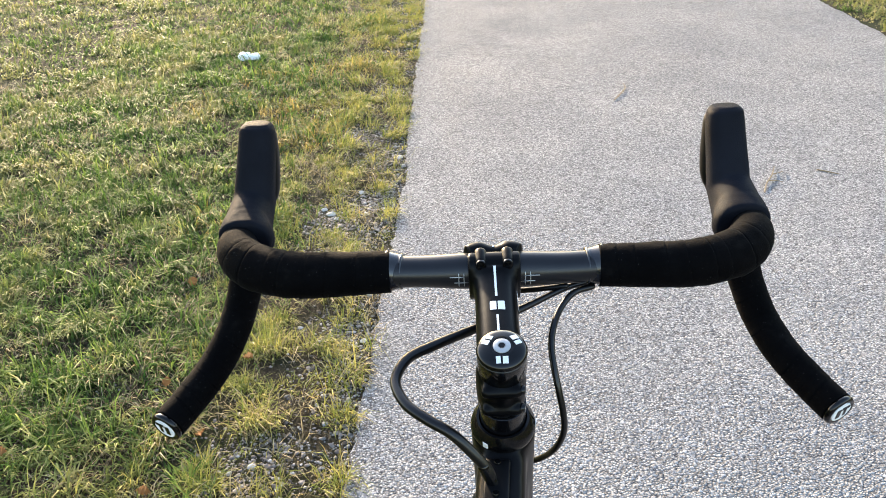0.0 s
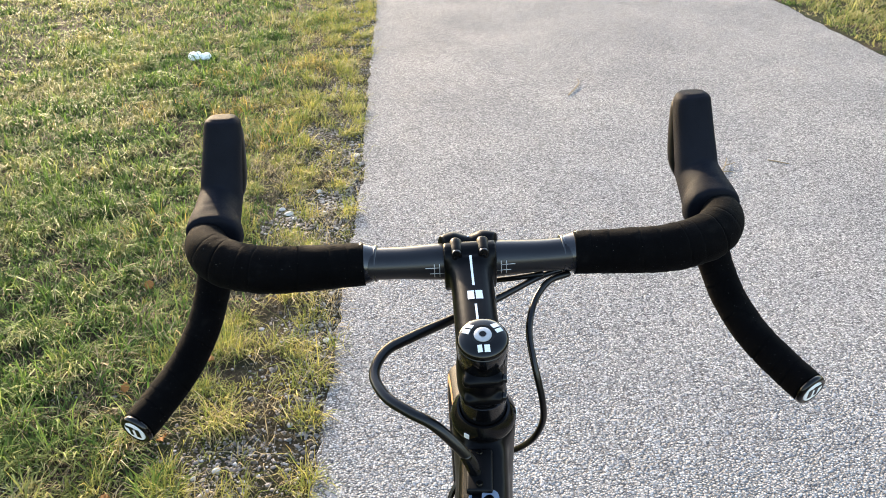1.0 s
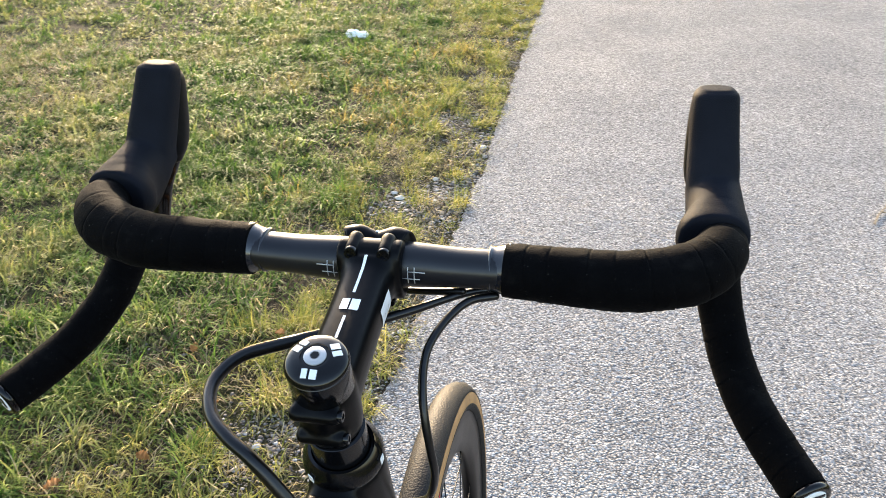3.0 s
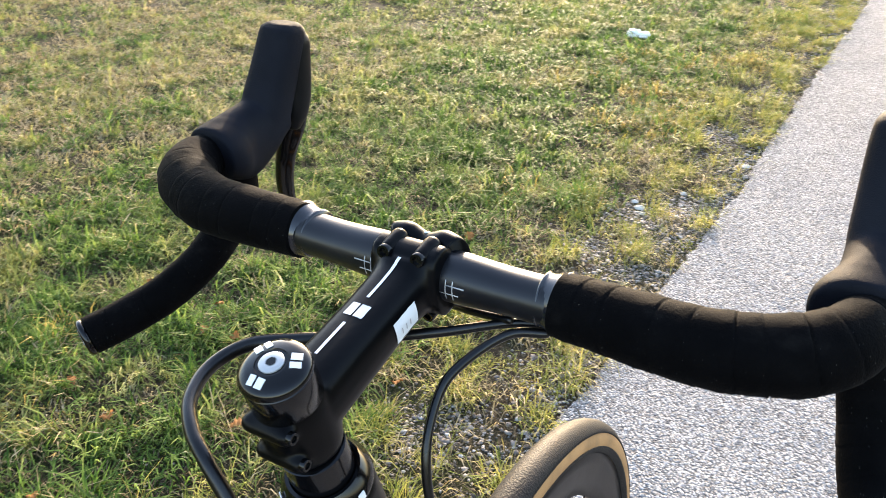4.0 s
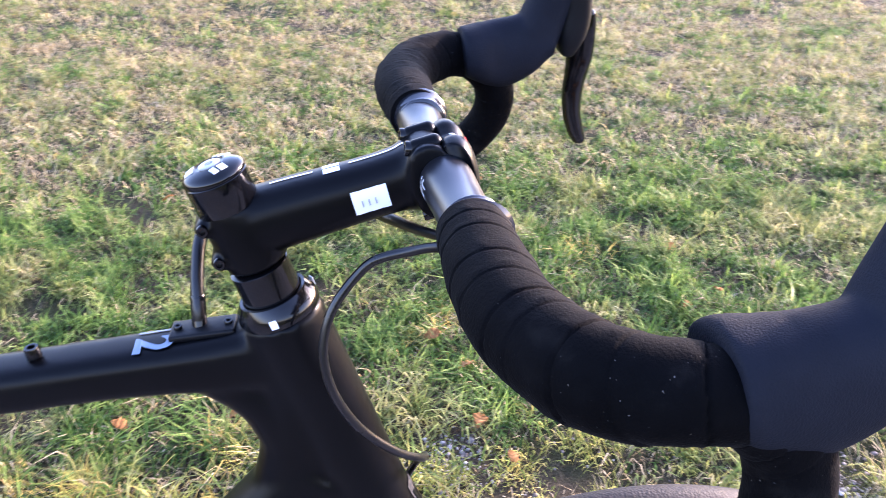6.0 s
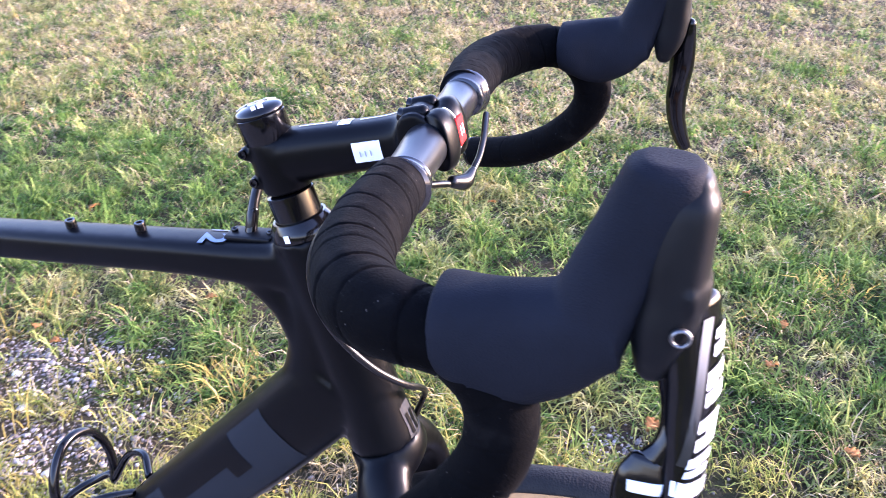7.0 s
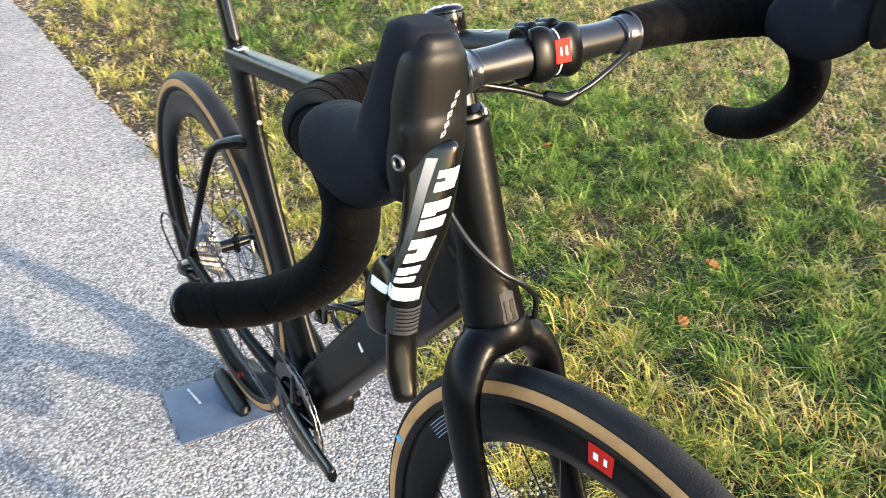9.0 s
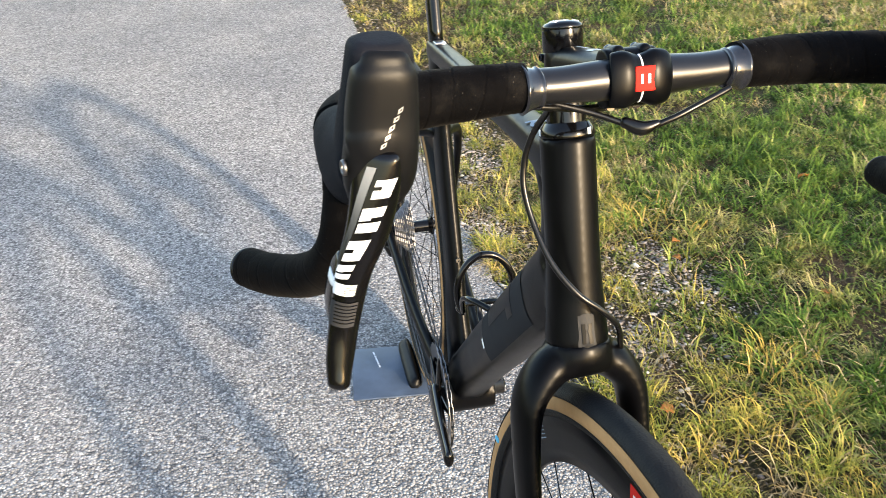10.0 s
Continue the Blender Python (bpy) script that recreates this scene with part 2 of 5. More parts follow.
GREEN = island_material(
    "lawn_blades",
    [(0.0, (0.006, 0.015, 0.004)), (0.25, (0.028, 0.066, 0.013)), (0.5, (0.092, 0.160, 0.030)), (0.78, (0.210, 0.280, 0.060)), (0.93, (0.37, 0.37, 0.13)), (1.0, (0.52, 0.46, 0.27))],
    0.6, 0.42, clump=0.66, gloss=0.09,
    patch=[(0.0, (0.035, 0.050, 0.015)), (0.25, (0.115, 0.148, 0.036)), (0.5, (0.26, 0.25, 0.075)), (0.75, (0.44, 0.37, 0.16)), (1.0, (0.58, 0.50, 0.32))],
)
STRAW = island_material("dry_blades", [(0.0, (0.07, 0.048, 0.02)), (0.3, (0.25, 0.18, 0.075)), (0.6, (0.46, 0.37, 0.22)), (0.8, (0.46, 0.31, 0.08)), (1.0, (0.30, 0.28, 0.07))], 0.65, 0.22, clump=0.5)
TUFT = island_material("yellow_green_blades", [(0.0, (0.055, 0.08, 0.015)), (0.3, (0.16, 0.195, 0.035)), (0.6, (0.34, 0.31, 0.07)), (0.85, (0.50, 0.39, 0.11)), (1.0, (0.54, 0.34, 0.06))], 0.6, 0.3, clump=0.5, gloss=0.1)
GOLD = island_material("golden_blades", [(0.0, (0.11, 0.11, 0.025)), (0.3, (0.31, 0.24, 0.06)), (0.7, (0.47, 0.33, 0.08)), (1.0, (0.54, 0.43, 0.19))], 0.6, 0.35, clump=0.4, gloss=0.06)
THATCH = island_material("old_thatch", [(0.0, (0.022, 0.017, 0.009)), (0.5, (0.075, 0.058, 0.03)), (1.0, (0.22, 0.175, 0.105))], 0.8, 0.15, clump=0.3)
CRUMB = island_material("asphalt_crumbs", [(0.0, (0.045, 0.042, 0.038)), (0.5, (0.14, 0.132, 0.122)), (1.0, (0.34, 0.325, 0.3))], 0.8, bump=0.4)
CHIP = island_material("road_chips", [(0.0, (0.175, 0.174, 0.171)), (0.35, (0.235, 0.233, 0.229)), (0.7, (0.30, 0.296, 0.29)), (1.0, (0.395, 0.39, 0.381))], 0.65, gloss=0.15)
PEBBLE = island_material("pebbles", [(0.0, (0.07, 0.058, 0.05)), (0.5, (0.19, 0.163, 0.145)), (0.9, (0.3, 0.268, 0.245)), (1.0, (0.5, 0.465, 0.43))], 0.7, bump=0.4)
PALESTONE = worn("pale_stone", (0.48, 0.46, 0.42), 0.7, grain=300, bump=0.4, vary=0.15, smear=60)
LEAF = island_material("dead_leaf", [(0.0, (0.2, 0.07, 0.025)), (0.5, (0.3, 0.13, 0.04)), (1.0, (0.36, 0.2, 0.07))], 0.7, 0.3, bump=0.4)
BARK = worn("dry_twig", (0.2, 0.15, 0.09), 0.85, grain=500, bump=0.4, vary=0.4, smear=80)
PAPER = worn("white_paper", (0.75, 0.75, 0.73), 0.8, vary=0.08, bump=0.2, smear=40)

# ---- mesh helpers ----


def mesh_of(name, verts, faces, smooth=True):
    me = bpy.data.meshes.new(name)
    me.from_pydata([tuple(v) for v in verts], [], faces)
    me.update()
    if smooth:
        me.polygons.foreach_set("use_smooth", [True] * len(me.polygons))
    return me


def part(name, geo, material, parent, label="", smooth=True, sharp=None):
    ob = new(name, mesh_of(name, geo[0], geo[1], smooth))
    ob.data.materials.append(material)
    ob.parent = parent
    if sharp:
        ob.data.set_sharp_from_angle(angle=radians(sharp))
    if label:
        tagged(ob, label=label)
    return ob


def joined(*geos):
    verts, faces = [], []
    for v, f in geos:
        k = len(verts)
        verts += [tuple(p) for p in v]
        faces += [tuple(i + k for i in q) for q in f]
    return verts, faces


def mirrored(geo):
    return [(-x, y, z) for x, y, z in geo[0]], [tuple(reversed(f)) for f in geo[1]]


def moved(geo, m):
    return [tuple(m @ Vector(v)) for v in geo[0]], geo[1]


def spline(rows, sub):
    """Rows of any width, eased through every row."""
    p = np.array(rows, float)
    q = np.vstack([2 * p[0] - p[1], p, 2 * p[-1] - p[-2]])
    out = []
    for i in range(1, len(q) - 2):
        for k in range(sub):
            t = k / sub
            a, b, c, d = q[i - 1], q[i], q[i + 1], q[i + 2]
            out.append(0.5 * (2 * b + (c - a) * t + (2 * a - 5 * b + 4 * c - d) * t * t + (3 * b - a - 3 * c + d) * t**3))
    out.append(p[-1])
    return np.array(out)


def tube(rows, seg=16, sub=5, up=(0, 0, 1), power=2.0, ends="round"):
    """Rows of x, y, z, half-width across, half-height along up: a closed lofted bar."""
    s = spline(rows, sub) if sub > 1 else np.array(rows, float)
    p, ab = s[:, :3], np.maximum(s[:, 3:5], 0.0004)
    tan = np.gradient(p, axis=0)
    tan /= np.linalg.norm(tan, axis=1)[:, None]
    upv = np.array(up, float)
    side = np.cross(tan, upv)
    side /= np.linalg.norm(side, axis=1)[:, None]
    over = np.cross(side, tan)
    if ends == "round":
        def cap(i, sign):
            r = min(ab[i])
            rows2 = []
            for a in (0.35, 0.65, 0.88, 1.0):
                k = math.sqrt(max(0.0, 1 - a * a))
                rows2.append((p[i] + sign * tan[i] * r * a * 0.8, ab[i] - r * (1 - max(k, 0.06)), side[i], over[i]))
            return rows2
        first, last = cap(0, -1)[::-1], cap(len(p) - 1, 1)
        rings = first + [(p[i], ab[i], side[i], over[i]) for i in range(len(p))] + last
    else:
        rings = [(p[i], ab[i], side[i], over[i]) for i in range(len(p))]
    ang = np.linspace(0, 2 * math.pi, seg, endpoint=False)
    c, sn = np.cos(ang), np.sin(ang)
    cx = np.sign(c) * np.abs(c) ** (2 / power)
    sx = np.sign(sn) * np.abs(sn) ** (2 / power)
    verts = []
    for q, (a, b), sd, ov in rings:
        verts += list(q + np.outer(cx * a, sd) + np.outer(sx * b, ov))
    n = len(rings)
    faces = [(i * seg + j, i * seg + (j + 1) % seg, (i + 1) * seg + (j + 1) % seg, (i + 1) * seg + j) for i in range(n - 1) for j in range(seg)]
    faces += [tuple(range(seg - 1, -1, -1)), tuple(range((n - 1) * seg, n * seg))]
    return verts, faces


def lathe(profile, m=None, seg=48, closed=False, caps=True):
    """Profile of (radius, height) turned about the z axis, then placed by m."""
    verts, faces, n = [], [], len(profile)
    for k in range(seg):
        a = 2 * math.pi * k / seg
        verts += [(r * math.cos(a), r * math.sin(a), h) for r, h in profile]
    for k in range(seg):
        k2 = (k + 1) % seg
        for i in range(n if closed else n - 1):
            i2 = (i + 1) % n
            faces.append((k * n + i, k2 * n + i, k2 * n + i2, k * n + i2))
    if caps and not closed:
        faces += [tuple(k * n for k in reversed(range(seg))), tuple(k * n + n - 1 for k in range(seg))]
    geo = (verts, faces)
    return moved(geo, m) if m is not None else geo


def box(sx, sy, sz, m=None, bevel=0.1):
    bm = bmesh.new()
    bmesh.ops.create_cube(bm, size=1.0)
    bmesh.ops.scale(bm, vec=(sx, sy, sz), verts=bm.verts)
    bmesh.ops.bevel(bm, geom=bm.edges[:], offset=min(sx, sy, sz) * bevel, segments=2, affect="EDGES", profile=0.6)
    if m is not None:
        bmesh.ops.transform(bm, matrix=m, verts=bm.verts)
    bm.normal_update()
    geo = [tuple(v.co) for v in bm.verts], [tuple(v.index for v in f.verts) for f in bm.faces]
    bm.free()
    return geo


def axis_frame(origin, zdir, xdir=(1, 0, 0)):
    z = Vector(zdir).normalized()
    x = (Vector(xdir) - z * Vector(xdir).dot(z)).normalized()
    y = z.cross(x)
    m = Matrix((x, y, z)).transposed().to_4x4()
    m.translation = Vector(origin)
    return m


def blended(ob, voxel, rounds=6):
    """Melts overlapping lofts of one moulded piece into one skin."""
    rm = ob.modifiers.new("remesh", "REMESH")
    rm.mode, rm.voxel_size, rm.use_smooth_shade = "VOXEL", voxel, True
    sm = ob.modifiers.new("smooth", "SMOOTH")
    sm.factor, sm.iterations = 0.5, rounds
    return ob


# ---- ground and path ----
EDGE_X, FAR_X = -0.31, 2.60
SOIL_Z = -0.009


def bend(y):
    """How far the gently curving path lies aside at y."""
    y = np.asarray(y, float)
    c = np.clip(y, -3.2, 9.0)
    k = np.where(c < 0, 0.009, 0.003)
    return -0.025 - 0.067 * c - k * c * c - (0.067 + 2 * k * c) * (y - c)


def bent(x, y, z, rz=0.0):
    return pose(x + float(bend(y)), y, z, 0, 0, rz)


ground = new("ground", mesh_of("ground", [(-400, -400, SOIL_Z), (400, -400, SOIL_Z), (400, 400, SOIL_Z), (-400, 400, SOIL_Z)], [(0, 1, 2, 3)]))
ground.data.materials.append(SOIL)
tagged(ground, "flat turf of green and yellowing grass over dark soil", "ground", kind="structure")


def edge_wobble(y, seed):
    return 0.020 * noise.noise((seed, y * 0.9, 0)) + 0.012 * noise.noise((seed, y * 5.0, 3)) + 0.009 * noise.noise((seed, y * 22.0, 7)) + 0.005 * noise.noise((seed, y * 70.0, 9))


def road_geo():
    ys = np.concatenate([np.arange(-200, -8, 4.0), np.arange(-8, 10, 0.01), np.arange(10, 200, 4.0)])
    verts, faces = [], []
    for y in ys:
        s = float(bend(y))
        l, r = EDGE_X + edge_wobble(y, 1.5) + s, FAR_X + edge_wobble(y, 9.5) + s
        verts += [(l - 0.001, y, SOIL_Z - 0.008), (l, y, -0.003), (l + 0.004, y, 0.0), (1.4 + s, y, 0.0), (r - 0.02, y, 0.0), (r, y, -0.004), (r + 0.004, y, SOIL_Z - 0.008)]
    for i in range(len(ys) - 1):
        faces += [(i * 7 + j, i * 7 + j + 1, (i + 1) * 7 + j + 1, (i + 1) * 7 + j) for j in range(6)]
    return verts, faces


road = part("road", road_geo(), ASPHALT, None, smooth=False)
tagged(road, "grey coarse asphalt path with a ragged worn edge", "path", kind="structure")

# ---- bicycle ----
bike = new("bicycle")
# it leans a little in its stand
bike.matrix_world = Matrix.Translation((-0.0128, 0, 0)) @ Matrix.Rotation(0.015, 4, "Y")
tagged(bike, "matte black gravel bicycle with tan-wall tyres on a stand", "bicycle")


def steer(z, off=0.0):
    """A point of the steering axis at height z, off metres ahead of it."""
    return (0, -0.085 + 0.315 * (1.0 - z) + off, z)


AXIS = Vector((0, -0.315, 1)).normalized()
BB = (0, -0.463, 0.272)
HUB_F, HUB_R = (0.001, 0.183, 0.352), (0, -0.915, 0.356)


def turned_about_axis(degrees):
    at = Matrix.Translation(Vector(steer(0.5)))
    return at @ Matrix.Rotation(radians(degrees), 4, AXIS) @ at.inverted()


STEER = turned_about_axis(6.0)

BARS = Matrix.Translation((-0.0011, 0, 0.0031)) @ turned_about_axis(4.96)
CLAMP_AT = Matrix.Translation((0, 0.0475, 0.991))
TILTED = BARS @ CLAMP_AT @ Matrix.Rotation(radians(0.7), 4, "Y") @ CLAMP_AT.inverted()

head = tube([(*steer(0.906), 0.0265, 0.0265), (*steer(0.86), 0.0262, 0.027), (*steer(0.80), 0.0262, 0.028), (*steer(0.75), 0.0285, 0.029), (*steer(0.712), 0.032, 0.032)], 24, 4, up=(0, 1, 0.3), ends="flat")
toptube = tube([(0, -0.05, 0.876, 0.020, 0.024), (0, -0.10, 0.8715, 0.020, 0.0195), (0, -0.17, 0.8665, 0.0195, 0.0165), (0, -0.30, 0.8522, 0.019, 0.0156), (0, -0.45, 0.8355, 0.017, 0.0152), (0, -0.60, 0.8180, 0.016, 0.0155), (0, -0.690, 0.8080, 0.0150, 0.0150)], 24, 4, power=3.6, ends="flat")
downtube = tube([(0, -0.030, 0.772, 0.026, 0.040), (0, -0.085, 0.708, 0.030, 0.041), (0, -0.20, 0.586, 0.031, 0.0405), (0, -0.330, 0.449, 0.031, 0.040), (0, -0.463, 0.303, 0.033, 0.040)], 24, 4, power=2.8, ends="flat")
throat = tube([(0, -0.060, 0.886, 0.021, 0.016), (0, -0.050, 0.84, 0.022, 0.026), (0, -0.048, 0.79, 0.023, 0.032), (0, -0.058, 0.745, 0.026, 0.034)], 20, 4, up=(0, 1, 0), ends="flat")
gusset = tube([(0, -0.130, 0.869, 0.016, 0.010), (0, -0.098, 0.857, 0.017, 0.017), (0, -0.072, 0.836, 0.018, 0.020), (0, -0.058, 0.802, 0.019, 0.020), (0, -0.052, 0.762, 0.021, 0.018)], 20, 5, up=(0, 1, 1), ends="flat")
seattube = tube([(0, -0.663, 0.812, 0.0145, 0.032), (0, -0.655, 0.76, 0.0145, 0.036), (0, -0.647, 0.69, 0.0140, 0.038), (0, -0.615, 0.59, 0.0145, 0.041), (0, -0.574, 0.49, 0.0150, 0.040), (0, -0.550, 0.39, 0.0165, 0.052), (0, -0.505, 0.295, 0.022, 0.058)], 20, 4, up=(0, 1, 0), power=2.4, ends="flat")
shell = lathe([(0.034, -0.042), (0.034, 0.042)], axis_frame(BB, (1, 0, 0), (0, 1, 0)), 24)
frame_ob = part("frame", joined(head, toptube, downtube, throat, gusset, seattube, shell), CARBON, bike, "matte black carbon frame with deep down tube")
blended(frame_ob, 0.0032, 7)

for sx in (1, -1):
    stay = tube([(0.004 * sx, -0.652, 0.676, 0.012, 0.016), (0.020 * sx, -0.682, 0.669, 0.011, 0.014), (0.042 * sx, -0.722, 0.650, 0.0085, 0.011), (0.052 * sx, -0.756, 0.600, 0.0072, 0.0095), (0.060 * sx, -0.828, 0.487, 0.0066, 0.0088), (0.066 * sx, -0.909, 0.368, 0.0075, 0.010)], 14, 5, up=(0, 1, 0.4))
    part("seatstay", stay, CARBON, bike)
    chain = tube([(0.030 * sx, -0.480, 0.279, 0.013, 0.018), (0.046 * sx, -0.57, 0.296, 0.0105, 0.017), (0.056 * sx, -0.70, 0.316, 0.0095, 0.0135), (0.066 * sx, -0.915, 0.356, 0.0085, 0.013)], 14, 5)
    part("chainstay", chain, CARBON, bike)

post = tube([(0, -0.672, 0.812, 0.0115, 0.0195), (0, -0.707, 0.915, 0.0115, 0.0195), (0, -0.734, 0.995, 0.0115, 0.0195)], 20, 4, up=(0, 1, 0.3), power=2.2, ends="flat")
part("seatpost", post, GLOSS, bike, "glossy black aero seatpost")
part("seat_clamp", box(0.018, 0.022, 0.006, pose(0, -0.649, 0.8270, 7), 0.3), STEEL, frame_ob, "small bright seat clamp wedge")


def bolt(parent, at, zdir, r=0.0035, h=0.004, mat=GLOSS, label=""):
    geo = lathe([(r * 0.5, h * 0.55), (r * 0.55, h), (r * 0.9, h), (r, h * 0.8), (r, 0)], axis_frame(at, zdir, (0.3, 0.9, 0.1)), 16)
    return part("bolt", (geo[0], geo[1]), mat, parent, label, sharp=40)


for y, z in ((-0.284, 0.8695), (-0.211, 0.8790)):
    bolt(frame_ob, (0, y, z), (0, -0.1, 1), 0.0048, 0.0075)
for y, z in ((-0.529, 0.493), (-0.512, 0.424), (-0.608, 0.721)):
    bolt(frame_ob, (0, y - 0.004, z), (0, 0.95, 0.3), 0.0042, 0.005, SATIN)

# cable entry plate on the top tube
plate = box(0.020, 0.042, 0.005, pose(-0.003, -0.105, 0.8915, 5), 0.35)
port = part("cable_port", plate, PLASTIC, frame_ob, "black cable entry plate")
for y in (-0.121, -0.089):
    bolt(port, (-0.003, y, 0.8935 + (y + 0.105) * 0.07), (0, 0, 1), 0.0028, 0.0025)


# ---- flat prints on the frame ----
def patch(corner, u, v, nu, nv, push):
    """A thin curved print: a grid from corner along u and v, each point pushed by push(p)."""
    c, u, v = Vector(corner), Vector(u), Vector(v)
    verts, faces = [], []
    for i in range(nu + 1):
        for j in range(nv + 1):
            verts.append(tuple(push(c + u * (i / nu) + v * (j / nv))))
    for i in range(nu):
        for j in range(nv):
            a = i * (nv + 1) + j
            faces.append((a, a + 1, a + nv + 2, a + nv + 1))
    return verts, faces


def clung(ob, on, offset=0.0006):
    """Lets a print cling to the surface below it."""
    sw = ob.modifiers.new("cling", "SHRINKWRAP")
    sw.target, sw.offset, sw.wrap_mode = on, offset, "ABOVE_SURFACE"
    return ob


def print_on(name, corner, u, v, mat, on, label="", offset=0.0006, n=(10, 6)):
    return clung(part(name, patch(corner, u, v, n[0], n[1], lambda p: p), mat, on, label), on, offset)


dt_u, dt_n = Vector((0, -0.687, -0.727)), Vector((0, 0.727, -0.687))
side_at = lambda a, b: Vector((0.034, -0.116, 0.734)) + dt_u * a + dt_n * b  # noqa: E731
print_on("panel_print", side_at(-0.008, 0.003), dt_u * 0.234, dt_n * 0.074, DULLPRINT, frame_ob, "large dark grey printed panel", n=(40, 14))
print_on("dark_bar", side_at(0.046, 0.002), dt_u * 0.129, dt_n * 0.031, CARBON, frame_ob, offset=0.0012, n=(24, 8))
print_on("dark_bar", side_at(0.046, 0.0325), dt_u * 0.026, dt_n * 0.015, CARBON, frame_ob, offset=0.0012, n=(6, 4))
print_on("size_tag", side_at(0.2275, 0.038), dt_u * 0.008, dt_n * 0.0135, WHITE, frame_ob)
print_on("head_badge", (-0.016, 0.050, 0.765), (0.032, 0, 0), (0, 0.012, -0.038), BADGEGREY, frame_ob, "faint grey square head badge")
for x0, w in ((-0.0105, 0.0090), (0.0015, 0.0085)):
    print_on("badge_mark", (x0, 0.0525, 0.757), (w, 0, 0), (0, 0.0065, -0.0205), CARBON, frame_ob, offset=0.0013, n=(5, 5))


def text_geo(body, size, m):
    cu = bpy.data.curves.new("digit", "FONT")
    cu.body, cu.size, cu.resolution_u, cu.offset = body, size, 6, 0.0009
    tmp = bpy.data.objects.new("digit", cu)
    me = bpy.data.meshes.new_from_object(tmp)
    geo = [tuple(m @ v.co) for v in me.vertices], [tuple(p.vertices) for p in me.polygons]
    bpy.data.objects.remove(tmp)
    return geo


digit = text_geo("2", 0.034, axis_frame((-0.002, -0.147, 0.8900), (0, -0.11, 1), (1, 0, 0)))
clung(part("size_digit", digit, BLUEPRINT, frame_ob, "faint blue-grey printed digit two", smooth=False), frame_ob, 0.0016)
print_on("stripe_print", (-0.0125, -0.148, 0.8900), (0.003, 0, 0), (0, 0.021, 0.002), BLUEPRINT, frame_ob)

# ---- fork ----
fork_parts = [tube([(*steer(0.714), 0.0325, 0.0325), (*steer(0.700, 0.001), 0.036, 0.033), (0, 0.014, 0.685, 0.048, 0.024)], 24, 4, up=(0, 1, 0.3), ends="flat")]
for sx in (1, -1):
    fork_parts.append(tube([(0.006 * sx, 0.010, 0.700, 0.020, 0.022), (0.034 * sx, 0.014, 0.690, 0.020, 0.024), (0.055 * sx, 0.022, 0.662, 0.0155, 0.025), (0.0605 * sx, 0.036, 0.615, 0.0125, 0.024), (0.062 * sx, 0.070, 0.52, 0.0105, 0.022), (0.062 * sx, 0.120, 0.42, 0.0095, 0.019), (0.061 * sx, 0.178, 0.338, 0.010, 0.013)], 18, 5, up=(0, 1, 0.2), ends="round"))
fork = part("fork", joined(*fork_parts), CARBON, bike, "matte black carbon fork with wide crown")
blended(fork, 0.0028, 5)
fork.matrix_local = STEER

# ---- wheels ----


